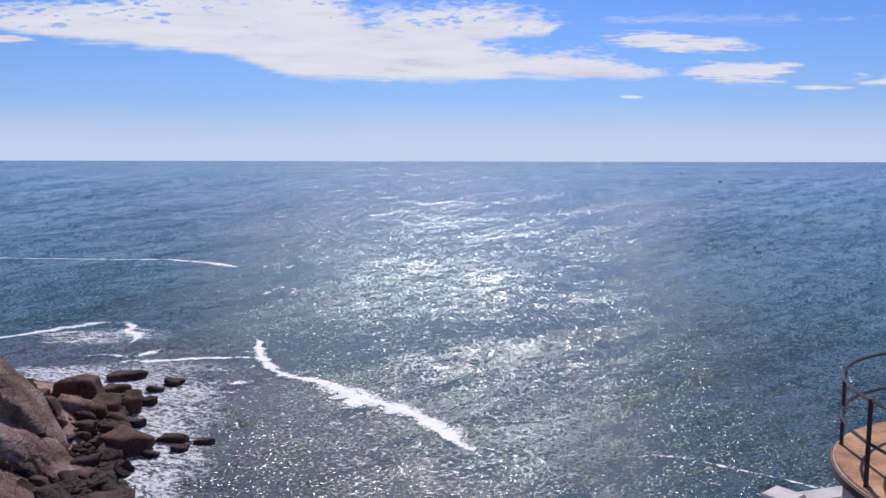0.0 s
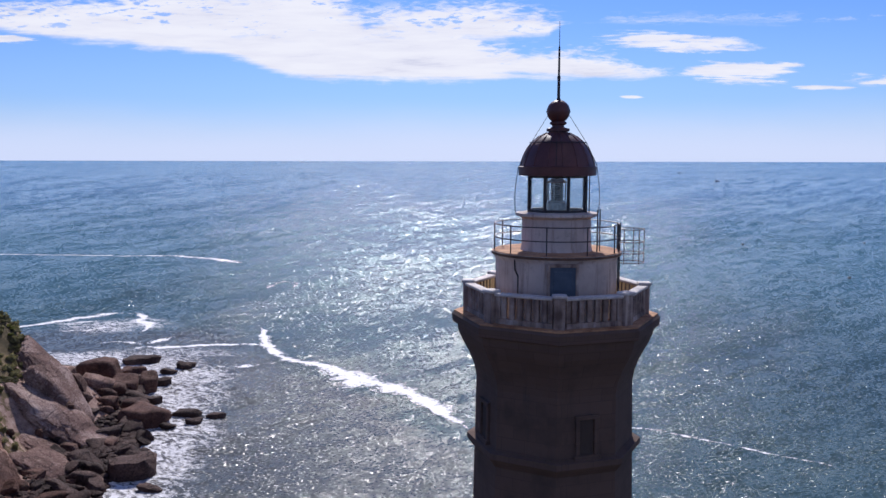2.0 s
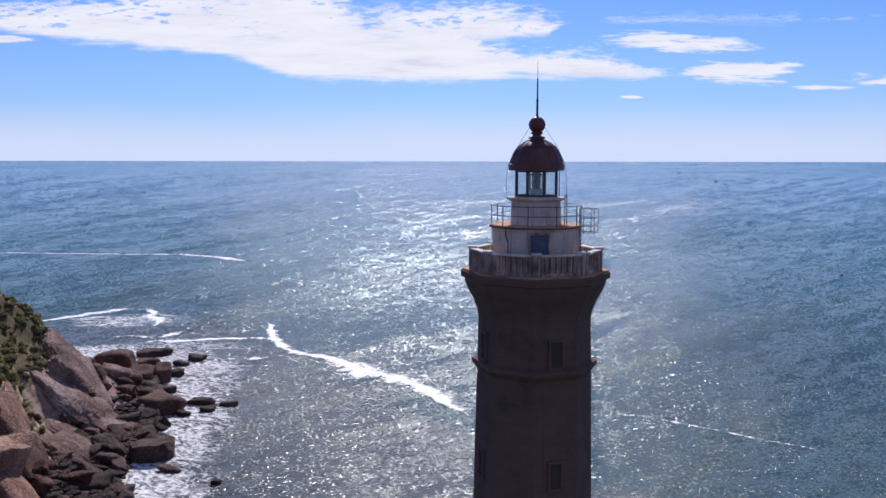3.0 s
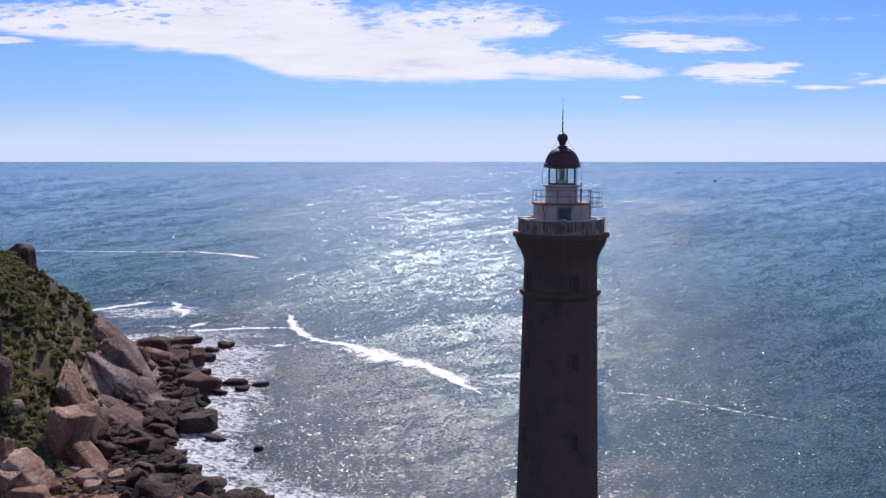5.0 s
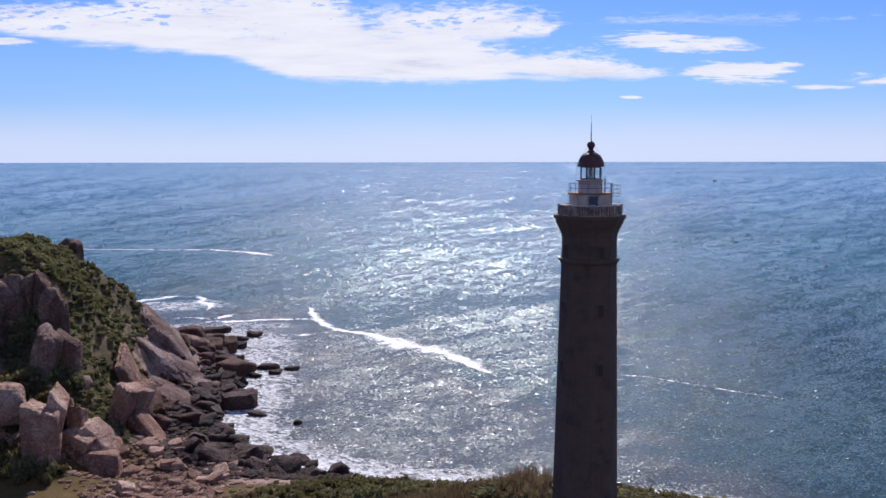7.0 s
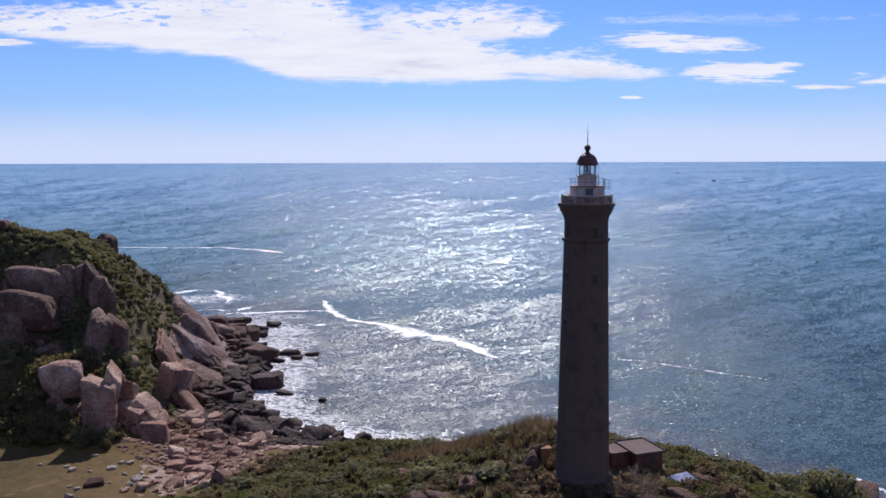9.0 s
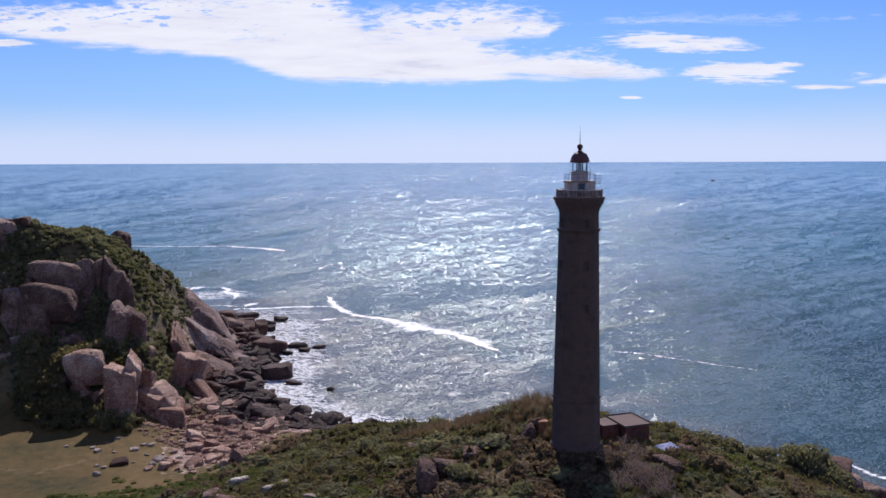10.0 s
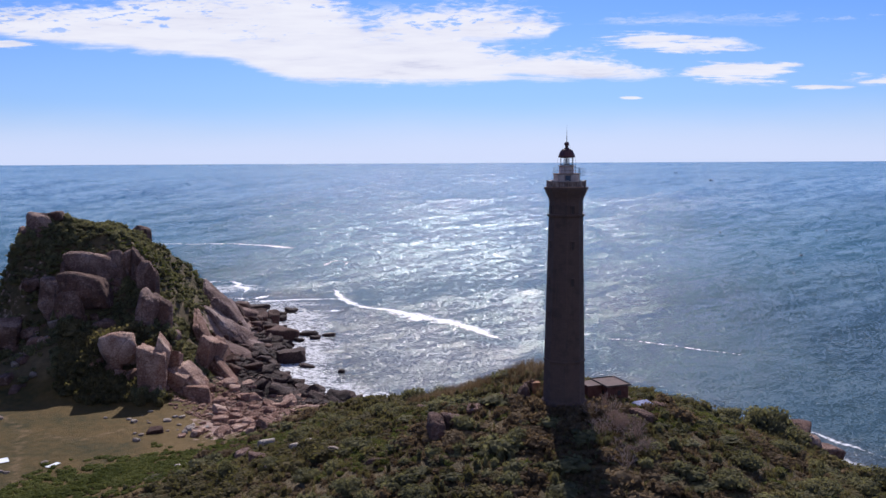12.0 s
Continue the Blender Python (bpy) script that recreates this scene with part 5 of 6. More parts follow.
def build_plants():
    rng = np.random.default_rng(23)

    def kind(leaves, leaf, height=0.8, side=7):
        q, lobes = bush_parts(rng, leaves, leaf, height, side)
        return q, lobe_shell(lobes, height, rng)

    far = [kind(85, 0.36, 0.9, 4) for _ in range(7)]
    near = [kind(125, 0.27, 0.8, 6) for _ in range(6)]
    low = [kind(130, 0.26, 0.6, 5) for _ in range(4)]

    # headland scrub
    def keep_head(x, y):
        hl = headland(x, y)
        d = inland(x, y)
        n = fbm(x, y, 16, 3, 44)
        base = smooth(np.maximum(hl, bench(x, y) * (y > 92)), 0.06, 0.2) * smooth(d, 14, 24) * (0.75 + 1.2 * n)
        slabs = np.exp(-(((x + 92) / 11) ** 2 + ((y - 160) / 34) ** 2))
        stony = np.exp(-(((x + 143) / 14) ** 2 + ((y - 94) / 12) ** 2))
        return np.clip(base * (1 - 1.3 * slabs) * (1 - 0.75 * stony), 0, 0.95) * np.where((x < -127) & (y < 105), 0.12, 1.0) * np.where(y > 205, 0.4, 1.0) * np.where((x > -124) & (y > 118), 0.65, 1.0)

    spots = [s for s in scrub_spots(rng, 13500, (-172, -84, 80, 215), keep_head, lambda x, y: (0.5 + 1.5 * rng.random() ** 1.8, 0.6 + 1.3 * rng.random() ** 2)) if not near_rock(s[0], s[1], 0.62, 0.6)]
    # bushes crowding the feet of the boulders
    for x, y, z, sx, sy, sz, lean, form in HILL:
        if form in ("dome", "col", "block") and y > 78 and x < -93:
            for _ in range(5):
                spots.append((x + rng.uniform(-1.2, 1.2) * sx, y - sy - rng.uniform(0.0, 2.2), rng.uniform(1.2, 2.4), rng.uniform(0.9, 1.0) * min(3.2, 0.55 * sz)))
    cover("headland_scrub", spots, far, LEAF_DARK, dict(label="dense dark green scrub covering the headland", category="scrub", kind="stuff"), rng)
    skirt = [(rng.uniform(-128, -98), rng.uniform(82, 98), rng.uniform(1.6, 3.4), rng.uniform(1.5, 2.7)) for _ in range(120)]
    skirt += [(rng.uniform(-130, -99), rng.uniform(83, 98), rng.uniform(1.6, 2.8), rng.uniform(1.6, 2.8)) for _ in range(150)]
    skirt += [(rng.uniform(-126, -103), 83 - 6.5 * rng.random() ** 1.6, rng.uniform(1.1, 2.1), rng.uniform(0.9, 1.7)) for _ in range(130)]
    skirt += [(rng.uniform(-112, -89), rng.uniform(73.5, 78.5), rng.uniform(1.1, 2.0), rng.uniform(1.4, 2.6)) for _ in range(34)]
    skirt += [(rng.uniform(-132, -97), rng.uniform(78, 90), rng.uniform(1.6, 3.0), rng.uniform(1.8, 3.4)) for _ in range(150)]
    skirt = [s for s in skirt if s[0] > -121 + 0.35 * (90 - s[1]) and not near_rock(s[0], s[1], 1.0, 2.0)]
    skirt += [(rng.uniform(-111, -97.5), rng.uniform(78.5, 82.0), rng.uniform(1.1, 2.0), rng.uniform(2.0, 3.4)) for _ in range(44)]
    skirt += [(rng.uniform(-97.5, -90.0), rng.uniform(75.5, 78.0), rng.uniform(1.0, 1.6), rng.uniform(1.2, 2.2)) for _ in range(16)]
    cover("thicket", skirt, far, LEAF_OLIVE, dict(label="dark thicket at the foot of the headland", category="scrub", kind="stuff"), rng)
    grassy = scrub_spots(rng, 4200, (-150, -95, 90, 205), lambda x, y: smooth(headland(x, y), 0.3, 0.7) * np.where((x > -124) & (y > 118), 0.95, 0.5) * (fbm(x, y, 12, 3, 71) > np.where((x > -124) & (y > 118), -0.08, 0.04)), lambda x, y: (rng.uniform(0.7, 1.4), rng.uniform(0.5, 0.9)))
    cover("hill_grass", grassy, low, GRASS_GREEN, dict(label="yellow-green grass clumps on the headland's top", category="grass", kind="stuff"), rng)

    # tower hill scrub, thinning out over the landward slope
    def fringe(x, y):
        return smooth(1.15 - np.hypot((x - 8) / 84, (y - 6) / np.where(y < 6, 58, 86)) + 0.5 * fbm(x, y, 24, 3, 63), 0.0, 0.3)

    def keep_tower(x, y):
        th, d = tower_hill(x, y), inland(x, y)
        n = fbm(x, y, 11, 3, 52)
        yard = 1 - np.exp(-(((x - 9.5) / 7.5) ** 2 + ((y - 3.5) / 6) ** 2))
        return np.clip(smooth(th, 0.07, 0.16) * smooth(d, 5, 12) * (0.78 + 2.4 * n) * smooth(yard, 0.25, 0.7) * fringe(x, y), 0, 0.97)

    spots = scrub_spots(rng, 17000, (-90, 100, -100, 84), keep_tower, lambda x, y: (0.5 + 2.1 * rng.random() ** 2.6, 0.4 + 1.6 * rng.random() ** 2.4))
    spots += scrub_spots(rng, 900, (-80, 90, -95, 70), lambda x, y: keep_tower(x, y) * 0.42, lambda x, y: (rng.uniform(1.8, 3.4), rng.uniform(1.3, 2.3)))
    spots = [s for s in spots if s[0] ** 2 + s[1] ** 2 > 16 + 6 * s[2]]
    spots += [(4.9 * math.cos(a), 4.9 * math.sin(a), rng.uniform(0.9, 1.5), rng.uniform(1.5, 2.5)) for a in np.arange(3.1, 6.0, 0.19)]
    spots.sort(key=lambda s: float(fbm(np.array(s[0]), np.array(s[1]), 17, 3, 33)) + rng.normal(scale=0.05))
    third = len(spots) * 24 // 100
    cover("brown_scrub", spots[:third], near, SCRUB_BROWN, dict(label="sun-browned scrub on the tower hill", category="scrub", kind="stuff"), rng)
    spots = spots[third:]
    half = len(spots) * 45 // 100
    cover("dark_scrub", spots[:half], near, LEAF_DARK, dict(label="dark green scrub on the tower hill", category="scrub", kind="stuff"), rng)
    cover("olive_scrub", spots[half:], near, LEAF_OLIVE, dict(label="olive green scrub on the tower hill", category="scrub", kind="stuff"), rng)

    # a band of low green growth between meadow and hill
    green = scrub_spots(rng, 4600, (-100, -44, 2, 58), lambda x, y: np.exp(-((y - 30 - (x + 70) * 0.45) / 9) ** 2) * 0.9, lambda x, y: (rng.uniform(0.6, 1.5), rng.uniform(0.3, 0.8)))
    cover("low_green_growth", green, low, GRASS_GREEN, dict(label="bright green low growth edging the meadow", category="grass", kind="stuff"), rng)

    # grass between the bushes
    clumps = scrub_spots(rng, 22000, (-90, 100, -104, 80), lambda x, y: fringe(x, y) * smooth(tower_hill(x, y), 0.04, 0.12) * smooth(inland(x, y), 4, 10) * (0.6 + fbm(x, y, 7, 3, 91)), lambda x, y: (rng.uniform(0.5, 1.2), rng.uniform(0.35, 0.85)))
    clumps = [s for s in clumps if s[0] ** 2 + s[1] ** 2 > 15 and not (4 < s[0] < 12 and 4 < s[1] < 12)]
    clumps.sort(key=lambda s: float(fbm(np.array(s[0]), np.array(s[1]), 15, 3, 37)) + rng.normal(scale=0.05))
    a, b = len(clumps) * 4 // 10, len(clumps) * 75 // 100
    thin = [kind(55, 0.32, 0.6, 3) for _ in range(4)]
    for name, some, mat, words in (("brown_grass", clumps[:a], GRASS_DRY, "dry brown grass clumps between the bushes"), ("olive_grass", clumps[a:b], SCRUB_BROWN, "brownish low growth between the bushes"), ("green_grass", clumps[b:], GRASS_GREEN, "yellow-green grass clumps between the bushes")):
        cover(name, some, thin, mat, dict(label=words, category="grass", kind="stuff"), rng)

    # lighter grassy openings
    open_spots = [(cx + rng.normal() * r, cy + rng.normal() * r, rng.uniform(0.6, 1.4), rng.uniform(0.5, 1.0)) for cx, cy, r, n in ((-30, 0, 3.5, 110), (-14.3, 16.5, 2.6, 70), (-22, 14, 3, 60), (16, -2, 3, 60), (22, 4, 3.5, 70)) for _ in range(n)]
    cover("grassy_opening", open_spots, low, GRASS_GREEN, dict(label="yellow-green grassy opening in the scrub", category="grass", kind="stuff"), rng)

    # single large shrubs
    single = [leaf_mesh("shrub_crown", *(kind(900, 0.15)), LEAF_DARK) for _ in range(3)]
    for x, y, r, h in ((40.0, 18.5, 4.7, 5.6), (46.5, 22.0, 3.2, 3.0), (31.5, 15.5, 2.4, 2.4), (-24.5, 37.0, 3.0, 3.6), (-19.0, 39.5, 2.6, 3.2), (-56.5, 12.0, 2.0, 3.4), (35.0, 0.0, 2.6, 2.4),
                       (24.0, -14.0, 2.6, 2.4), (-32.0, -14.0, 2.4, 2.2), (44.5, 24.0, 3.6, 3.4), (-46.0, 28.0, 2.6, 2.0), (-40.0, 34.0, 2.4, 1.8), (-33.0, 34.0, 2.2, 1.7), (-27.0, 20.0, 2.2, 1.6), (-48.0, 10.0, 2.4, 1.8), (-20.0, 11.0, 2.0, 1.7), (-34.0, 7.0, 2.2, 1.6), (-40.0, -2.0, 2.4, 1.8), (-8.0, -12.0, 2.2, 1.9), (18.0, -22.0, 2.6, 2.0), (-22.0, -22.0, 2.8, 2.0), (-36.0, 20.0, 2.4, 2.0), (-29.5, 27.0, 2.6, 2.2), (33.0, -16.0, 3.0, 2.4), (44.0, -6.0, 3.0, 2.5), (52.0, 6.0, 3.0, 2.8), (61.0, 18.0, 3.0, 2.6), (-15.5, -4.0, 2.2, 2.2)):
        z = float(ground_z(x, y))
        t = thing("shrub", x, y, z, "large rounded dark green coastal shrub", "shrub", "large shrubs of the tower hill")
        ob = new("crown", single[int(rng.integers(3))])
        ob.parent, ob.scale = t, (r, r, h)
        ob.rotation_euler = (0, 0, rng.uniform(0, 6.28))
        bm = bmesh.new()
        for j in range(4):
            a = j * 1.6
            rod(bm, (0, 0, -0.3), (math.cos(a) * r * 0.4, math.sin(a) * r * 0.4, h * 0.45), 0.07, 5)
        part("stems", bm, TWIG, t)

    # dry grass along the crest and among the scrub
    n = 15000
    xs, ys = rng.uniform(-52, 80, n), rng.uniform(-60, 60, n)
    w = smooth(tower_hill(xs, ys), 0.2, 0.45) * (0.5 + 1.2 * fbm(xs, ys, 9, 3, 81)) * (1 - np.exp(-((xs / 4.3) ** 2 + (ys / 4.3) ** 2)))
    crest = np.exp(-((ys - 14 + xs * 0.5) / 9) ** 2) * (xs < -1) * (xs > -26)
    k = np.clip(w * 0.6 + crest * 0.9, 0, 1) > rng.random(n)
    tufts("dry_grass", xs[k], ys[k], 14, 0.75, 0.04, GRASS_DRY, dict(label="dry reddish-brown grass among the scrub", category="grass", kind="stuff"), rng)
    n = 7000
    xs, ys = rng.uniform(-60, 80, n), rng.uniform(-40, 50, n)
    k = (smooth(tower_hill(xs, ys), 0.1, 0.3) * (0.45 + 1.6 * fbm(xs, ys, 16, 3, 85)) * smooth(inland(xs, ys), 4, 10) * (1 - np.exp(-((xs / 5) ** 2 + (ys / 5) ** 2)))) > rng.random(n)
    tufts("slope_grass", xs[k], ys[k], 16, 1.25, 0.035, LEAF_OLIVE, dict(label="tall olive grass standing among the scrub", category="grass", kind="stuff"), rng)
    xs, ys = rng.uniform(-26, -1.5, 900), rng.uniform(2, 34, 900)
    k = np.exp(-((ys - 13 + (xs + 4) * 1.0) / 6.5) ** 2) > rng.random(900)
    tufts("tall_dry_grass", xs[k], ys[k], 34, 2.4, 0.03, GRASS_DRY, dict(label="tall dry brown grass on the crest beside the tower", category="grass", kind="stuff"), rng)

    # bare twiggy thicket below the tower
    def twigs(bm, p, d, length, r, depth):
        q = p + d * length
        rod(bm, p, q, r, 3)
        if depth:
            for _ in range(3):
                e = (d + Vector(rng.normal(scale=0.5, size=3)) + Vector((0, 0, 0.15))).normalized()
                twigs(bm, q, e, length * rng.uniform(0.6, 0.85), r * 0.62, depth - 1)

    bare = []
    for _ in range(3):
        bm = bmesh.new()
        for j in range(6):
            a = rng.uniform(0, 6.28)
            twigs(bm, Vector((0.12 * math.cos(a), 0.12 * math.sin(a), -0.1)), Vector((math.cos(a) * 0.5, math.sin(a) * 0.5, 1)).normalized(), 0.62, 0.028, 3)
        me = bpy.data.meshes.new("bare_shrub")
        bm.to_mesh(me)
        bm.free()
        me.materials.append(TWIG)
        bare.append(me)
    for i in range(34):
        x, y = rng.normal(6.6, 1.7), rng.normal(-10, 5.5)
        if abs(x) < 4.2 and abs(y) < 4.2:
            continue
        ob = new("bare_shrub", bare[i % 3])
        s = rng.uniform(0.9, 1.7)
        ob.location, ob.scale, ob.rotation_euler = (x, y, float(ground_z(x, y)) - 0.05), (s, s, s), (0, 0, rng.uniform(0, 6.28))
        tagged(ob, "leafless grey-brown twiggy shrub below the tower", "shrub", "bare shrubs below the tower")


build_plants()


# ---- buildings and small things round the tower ----
def mat_masonry():
    m, k = material("red_brown_masonry")
    v = place(k, False)
    n = k.math("ADD", k.math("MULTIPLY", k.noise(v, 0.9, 5), 0.6), k.math("MULTIPLY", k.noise(v, 8.0, 4), 0.4))
    col = k.ramp(n, (0.35, (0.08, 0.03, 0.023)), (0.52, (0.14, 0.056, 0.041)), (0.68, (0.20, 0.095, 0.07)))
    finish(k, col, 0.9, k.noise(v, 12, 4), 0.5, 0.03, 0, 0.2)
    return m


BRICK = mat_masonry()
ROOF = mat_plain("weathered_pink_cement", (0.075, 0.042, 0.036), (0.15, 0.088, 0.073), 0.9, 0.8)
CONCRETE = mat_plain("old_concrete", (0.11, 0.092, 0.08), (0.21, 0.18, 0.155), 0.9, 1.2)
TARP = mat_plain("blue_sheeting", (0.13, 0.14, 0.27), (0.25, 0.26, 0.42), 0.75, 1.4)
ORANGE = mat_plain("orange_brown_masonry", (0.26, 0.11, 0.055), (0.44, 0.21, 0.11), 0.9, 1.6)
BOARD = mat_plain("white_painted_board", (0.72, 0.70, 0.68), (0.82, 0.81, 0.79), 0.6, 1.5)


def build_hut():
    t = thing("hut", 8.8, 7.4, 26.35, "red-brown masonry hut with flat cement roof beside the tower", "hut", rz=radians(19))
    bm = bmesh.new()
    for x, y, sx, sy in ((-1.85, 0, 0.22, 4.7), (1.85, 0, 0.22, 4.7), (0, 2.24, 3.48, 0.22), (0, -2.24, 3.48, 0.22)):
        box(bm, sx, sy, 3.6, Matrix.Translation((x, y, 0.95)), 0.01)
    wall = part("wall", bm, BRICK, t)
    bm = bmesh.new()
    box(bm, 4.5, 5.5, 0.14, Matrix.Translation((0, 0, 2.83)), 0.03)
    roof = part("roof", bm, ROOF, t, "flat pinkish cement roof slab")
    for x, y, sx, sy in ((-2.19, 0, 0.12, 5.5), (2.19, 0, 0.12, 5.5), (0, 2.69, 4.26, 0.12), (0, -2.69, 4.26, 0.12)):
        bm = bmesh.new()
        box(bm, sx, sy, 0.14, Matrix.Translation((x, y, 2.98)), 0.02)
        part("roof_kerb", bm, DARK, roof, "dark roof kerb")
    # flush dark plate instead of a hollow: the window's shade is its colour
    bm = bmesh.new()
    box(bm, 0.7, 0.08, 0.8, Matrix.Translation((0.3, -2.34, 1.6)), 0.01)
    part("window", bm, DARK, t, "flat dark plate for the window's shade")
    bm = bmesh.new()
    box(bm, 0.06, 0.85, 1.9, Matrix.Translation((-1.96, -1.0, 0.95)), 0.01)
    part("door", bm, DARK, t, "dark wooden door")
    a = thing("annex", 5.4, 6.9, 26.9, "low red-brown masonry annex between tower and hut", "annex", rz=radians(19))
    bm = bmesh.new()
    for x, y, sx, sy in ((-1.2, 0, 0.2, 3.0), (1.2, 0, 0.2, 3.0), (0, 1.4, 2.2, 0.2), (0, -1.4, 2.2, 0.2)):
        box(bm, sx, sy, 2.8, Matrix.Translation((x, y, 0.75)), 0.01)
    part("wall", bm, BRICK, a)
    bm = bmesh.new()
    box(bm, 2.7, 3.2, 0.14, Matrix.Translation((0, 0, 2.22)), 0.02)
    part("roof", bm, ROOF, a)


def build_yard():
    t = thing("sheeted_stack", 12.9, 1.2, float(ground_z(12.9, 1.2)), "low stack covered by crumpled blue sheeting", "tarpaulin", rz=0.5)
    bm = bmesh.new()
    bmesh.ops.create_grid(bm, x_segments=16, y_segments=12, size=1.0)
    for v in bm.verts:
        x, y = v.co.x * 1.7, v.co.y * 1.2
        edge = max(abs(v.co.x), abs(v.co.y)) ** 6
        v.co = (x, y, 0.75 - 0.55 * edge + 0.22 * y + 0.10 * noise.noise(Vector((x * 2, y * 2, 3))))
    bmesh.ops.solidify(bm, geom=bm.faces[:], thickness=0.02)
    part("sheeting", bm, TARP, t)
    bm = bmesh.new()
    box(bm, 2.6, 1.7, 0.55, Matrix.Translation((0, 0, 0.2)), 0.03)
    part("stack", bm, CONCRETE, t)
    t = thing("concrete_box", -6.6, 3.6, float(ground_z(-6.6, 3.6)) - 0.3, "pale weathered concrete water box beside the tower", "tank", rz=0.3)
    bm = bmesh.new()
    box(bm, 2.0, 1.3, 1.0, Matrix.Translation((0, 0, 0.35)), 0.03)
    part("body", bm, CONCRETE, t)
    bm = bmesh.new()
    box(bm, 2.2, 1.5, 0.12, Matrix.Translation((0, 0, 0.91)), 0.02)
    part("lid", bm, CONCRETE, t)
    t = thing("masonry_pier", -3.7, 6.6, float(ground_z(-3.7, 6.6)) - 0.2, "short orange-brown masonry pier behind the tower", "pier", rz=0.2)
    bm = bmesh.new()
    box(bm, 1.3, 1.0, 2.2, Matrix.Translation((0, 0, 0.7)), 0.04)
    part("shaft", bm, ORANGE, t)
    bm = bmesh.new()
    box(bm, 1.45, 1.15, 0.14, Matrix.Translation((0, 0, 1.86)), 0.03)
    part("cap", bm, ORANGE, t)
    # boards lying on the meadow
    for x, y, w, h, turn in ((-96.9, 32.7, 1.2, 2.8, -0.45), (-108.6, 35.6, 2.2, 2.8, 0.6)):
        b = thing("fallen_board", x, y, float(ground_z(x, y)) + 0.12, "white painted board lying on the meadow grass", "board", "boards on the meadow", rz=turn)
        bm = bmesh.new()
        box(bm, w, h, 0.06, None, 0.01)
        part("panel", bm, BOARD, b)
        bm = bmesh.new()
        for sx in (-w * 0.3, w * 0.3):
            box(bm, 0.08, h * 0.95, 0.09, Matrix.Translation((sx, 0, -0.075)), 0.01)
        part("battens", bm, TWIG, b)


build_hut()
build_yard()


# ---- on the water ----
def mat_foam():
    m, k = material("sea_foam")
    v = place(k)
    edge = k.add("ShaderNodeAttribute", attribute_name="edge").outputs["Fac"]
    n = k.math("SUBTRACT", k.math("ADD", k.math("MULTIPLY", k.noise(v, 0.17, 6, 0.7, 0.6), 1.9), k.math("ADD", k.math("MULTIPLY", k.noise(v, 0.7, 5, 0.68), 1.4), k.math("MULTIPLY", k.noise(v, 2.2, 4, 0.7), 0.9))), 1.42)
    solid = k.step(k.math("SUBTRACT", k.math("ADD", n, 0.16), k.math("MULTIPLY", edge, 0.85)), 0.30, 0.62)
    a = k.add("ShaderNodeBsdfPrincipled")
    k.put(a, "Base Color", (0.74, 0.71, 0.72, 1)), k.put(a, "Roughness", 0.7)
    mix = k.add("ShaderNodeMixShader", solid, k.add("ShaderNodeBsdfTransparent").outputs[0], a.outputs[0])
    k.add("ShaderNodeOutputMaterial", mix.outputs[0])
    return m


FOAM = mat_foam()


def foam_line(points, widths, seed, faint=0.0, wander=1.0):
    """A ribbon of drifting foam through the points, uneven in width."""
    rng = np.random.default_rng(seed)
    pts = np.array(points, float)
    s = np.concatenate([[0], np.cumsum(np.hypot(*np.diff(pts, axis=0).T))])
    u = np.linspace(0, s[-1], max(16, int(s[-1] / 1.5)))
    x, y, w = np.interp(u, s, pts[:, 0]), np.interp(u, s, pts[:, 1]), np.interp(u, s, widths)
    x = x + wander * 3.0 * fbm(u, u * 0 + seed, 8, 5, seed)
    y = y + wander * 4.0 * fbm(u, u * 0 + seed + 40, 12, 4, seed + 3)
    w = w * (1.0 + 1.8 * np.abs(fbm(u, u * 0, 6, 4, seed + 7)))
    tx, ty = np.gradient(x), np.gradient(y)
    n = np.hypot(tx, ty) + 1e-6
    nx, ny = -ty / n, tx / n
    rows = np.linspace(-1, 1, 7)
    V = np.stack([np.stack([x + nx * w * r, y + ny * w * r, np.full(len(u), 0.05)], 1) for r in rows], 1).reshape(-1, 3)
    k = len(rows)
    i = np.arange(len(u) * k).reshape(len(u), k)
    F = np.stack([i[:-1, :-1], i[:-1, 1:], i[1:, 1:], i[1:, :-1]], -1).reshape(-1, 4)
    ob = obj("foam_streak", V, F, FOAM, None, True, dict(label="ragged white line of foam drifting on the sea", category="foam", kind="stuff", group="foam lines"))
    at = ob.data.attributes.new("edge", "FLOAT", "POINT")
    ends = np.clip(1 - np.minimum(u, u[-1] - u) / 12, 0, 1)
    at.data.foreach_set("value", np.clip(np.abs(np.tile(rows, len(u))) + np.repeat(ends, k) * 0.6 + faint, 0, 1.8).astype(np.float32))


foam_line([(-76, 292), (-73, 283), (-70, 270), (-66, 260), (-60, 248), (-53, 238), (-43, 232), (-34, 221), (-28, 213), (-21, 210), (-11, 199), (-5, 184), (3, 169)], [1.0, 2.0, 2.8, 3.2, 2.6, 3.0, 3.6, 5.2, 9.0, 6.2, 4.6, 3.4, 1.4], 1)
foam_line([(-112, 254), (-106, 257), (-96, 258), (-85, 261), (-78, 262), (-70, 262)], [3.6, 2.7, 2.2, 2.0, 2.2, 2.0], 2, -0.1, 1.8)
foam_line([(-80, 236), (-75, 231), (-70, 230), (-65, 232), (-55, 237)], [2.2, 4.2, 2.7, 3.7, 2.2], 8, 0.25)
foam_line([(62, 75), (67, 70), (70, 66), (73.5, 59.5), (78, 52.5), (83, 45), (90, 32)], [0.8, 1.3, 1.9, 1.6, 1.4, 1.4, 1.0], 13, 0.42, 1.4)
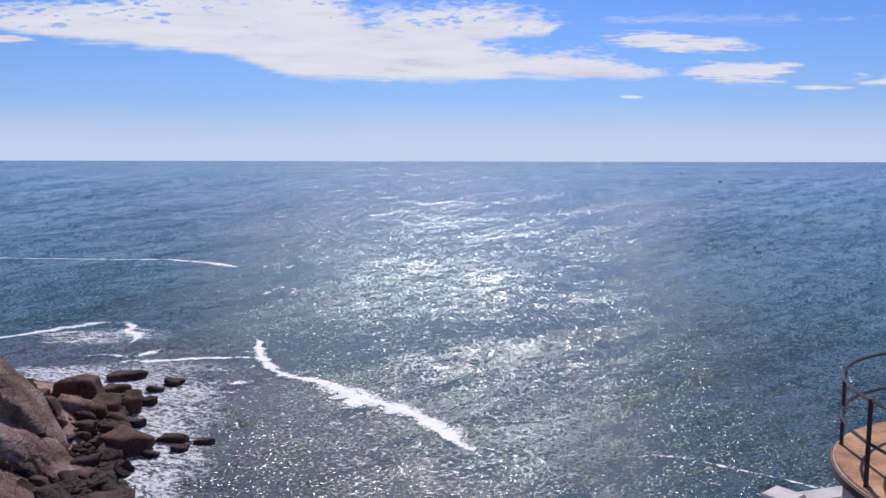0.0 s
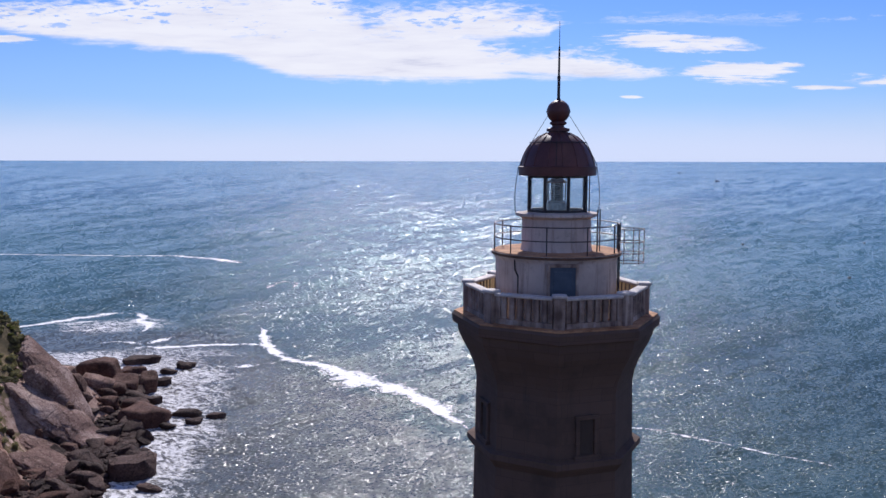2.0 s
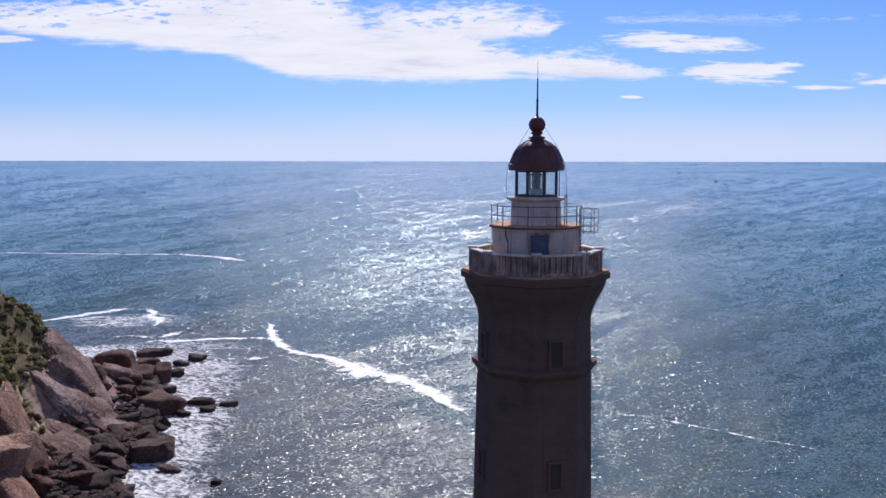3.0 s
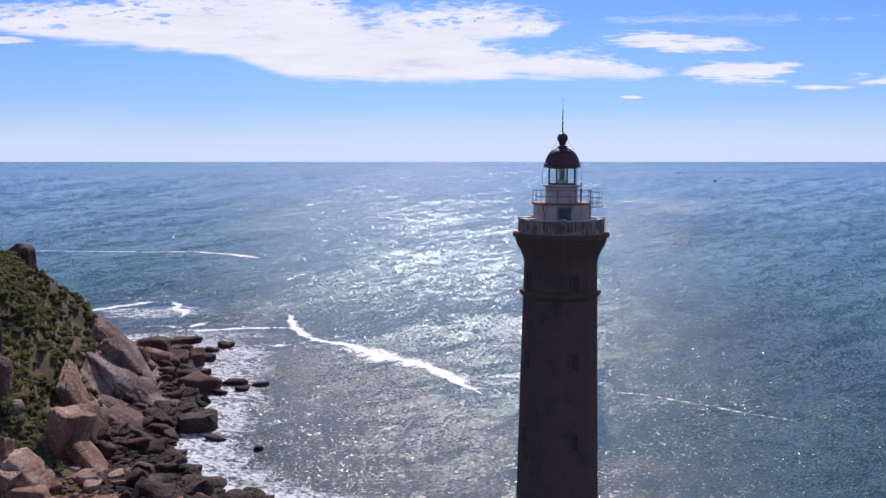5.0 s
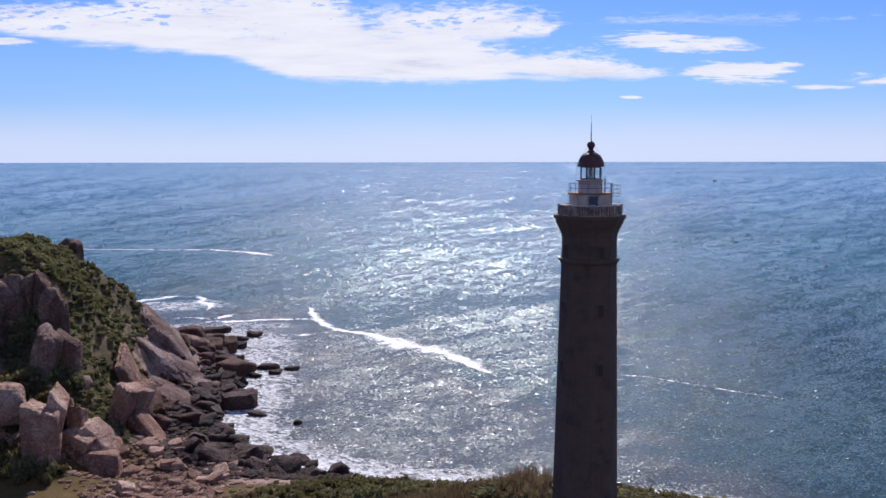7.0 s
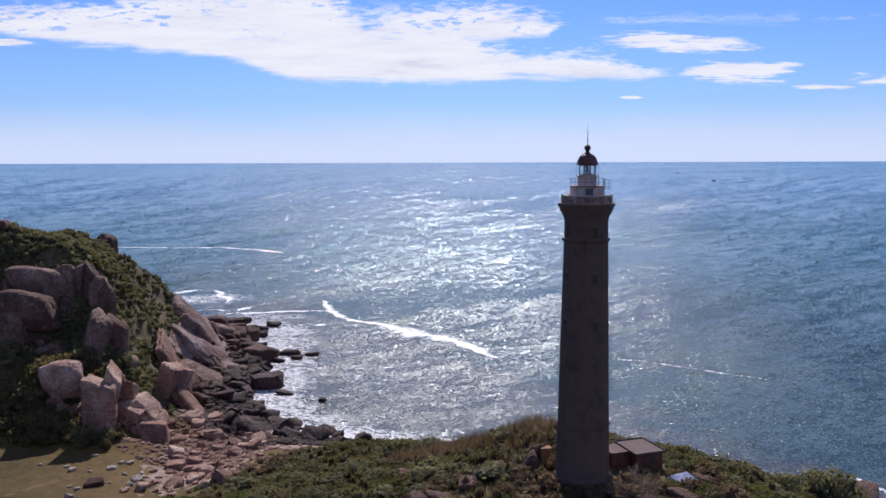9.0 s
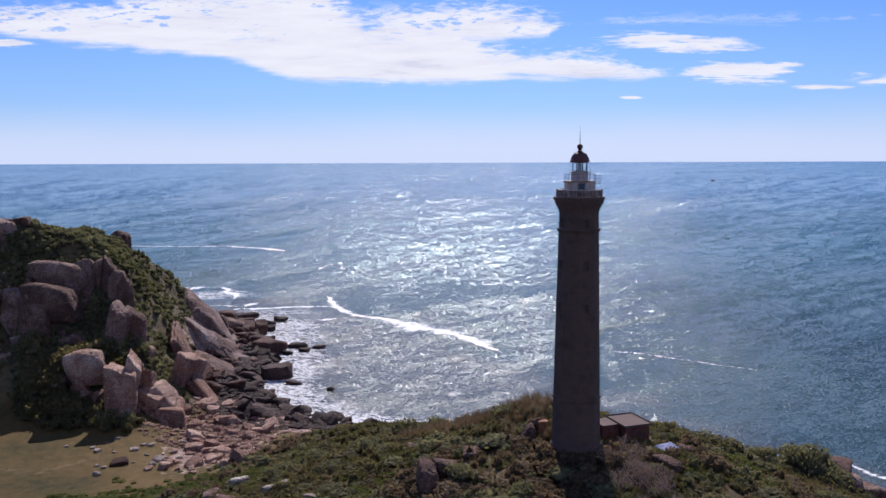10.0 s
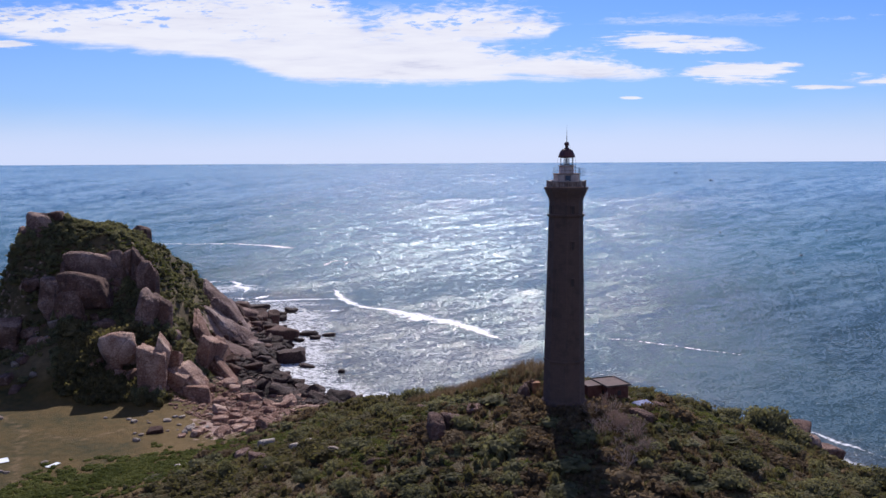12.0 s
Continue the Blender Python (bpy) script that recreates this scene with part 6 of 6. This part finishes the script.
foam_line([(34, 176), (50, 169), (64, 158), (90, 140)], [1.7, 2.3, 1.7, 1.2], 3, 0.45)
foam_line([(-330, 536), (-267, 532), (-221, 527), (-187, 529), (-156, 512), (-130, 488)], [2.9, 3.6, 3.6, 4.3, 7.2, 5.8], 4, 0.2)
foam_line([(-97, 380), (-90, 414), (-82, 406), (-80, 380)], [4.3, 5.8, 4.3, 2.9], 5, 0.5)
foam_line([(-185, 280), (-176, 288), (-167, 294), (-157, 307), (-150, 314), (-145, 319), (-141, 321)], [2.0, 1.8, 2.2, 3.0, 3.4, 4.2, 2.0], 6, -0.05, 2.6)
foam_line([(-141, 320), (-135, 321), (-130, 312), (-126, 302), (-121, 297), (-119, 288), (-119, 280)], [1.4, 2.0, 2.4, 4.0, 3.8, 1.6, 0.8], 7, -0.05, 1.6)
foam_line([(-113, 262), (-109, 262), (-107, 268), (-106, 273), (-102, 275)], [1.6, 3.0, 4.2, 3.8, 1.6], 9, 0.0, 1.6)
foam_line([(-154, 283), (-147, 286), (-141, 287), (-136, 291), (-130, 293)], [1.6, 2.6, 3.0, 2.6, 1.6], 10, 0.05, 2.6)
foam_line([(-128, 262), (-122, 264), (-116, 262), (-110, 258)], [2, 3.2, 3.0, 2.4], 11, 0.05, 2.4)
foam_line([(-160, 296), (-152, 301), (-146, 304), (-138, 306)], [1.6, 2.6, 2.8, 2.2], 12, 0.05, 2.6)


def floater(x, y, r):
    z = float(sea_z(np.array([x]), np.array([y]))[0])
    t = thing("fishing_buoy", x, y, z, "dark round fishing float riding on the sea", "buoy", "floats on the sea")
    bm = bmesh.new()
    lathe(bm, [(r * 0.55, -0.4), (r * 0.95, -0.05), (r, 0.25), (r * 0.8, 0.6), (r * 0.35, 0.75)], 14, 0)
    part("body", bm, IRON, t)
    bm = bmesh.new()
    rod(bm, (0, 0, 0.7), (0, 0, 1.7), 0.06)
    box(bm, 0.5, 0.04, 0.35, Matrix.Translation((0.25, 0, 1.5)))
    part("flag_pole", bm, IRON, t)


for x, y, r in ((231.5, 610, 1.1), (333, 622, 1.1), (226, 430, 1.1)):
    floater(x, y, r)


def fishing_boat(x, y, turn):
    z = float(sea_z(np.array([x]), np.array([y]))[0])
    t = thing("fishing_boat", x, y, z, "small dark wooden fishing boat far out at sea", "boat", "boats on the horizon", rz=turn)
    bm = bmesh.new()
    rings = []
    for s in np.linspace(-1, 1, 9):
        w = 1.9 * (1 - abs(s) ** 2.6) + 0.08
        rise = 1.5 + 0.9 * s * s
        rings.append([bm.verts.new((s * 6.5, yy * w, zz)) for yy, zz in ((-1, rise), (-0.7, 0.1), (0, -0.5), (0.7, 0.1), (1, rise))])
    for a, b in zip(rings, rings[1:]):
        for j in range(4):
            bm.faces.new((a[j], a[j + 1], b[j + 1], b[j]))
        bm.faces.new((a[0], b[0], b[4], a[4]))
    part("hull", bm, IRON, t)
    bm = bmesh.new()
    box(bm, 3.2, 2.2, 2.0, Matrix.Translation((-2.2, 0, 2.4)), 0.1)
    part("cabin", bm, CONCRETE, t)
    bm = bmesh.new()
    rod(bm, (1.5, 0, 1.2), (1.5, 0, 5.2), 0.12)
    part("mast", bm, IRON, t)


fishing_boat(742, 2198, 0.2)
fishing_boat(868, 2998, 2.9)
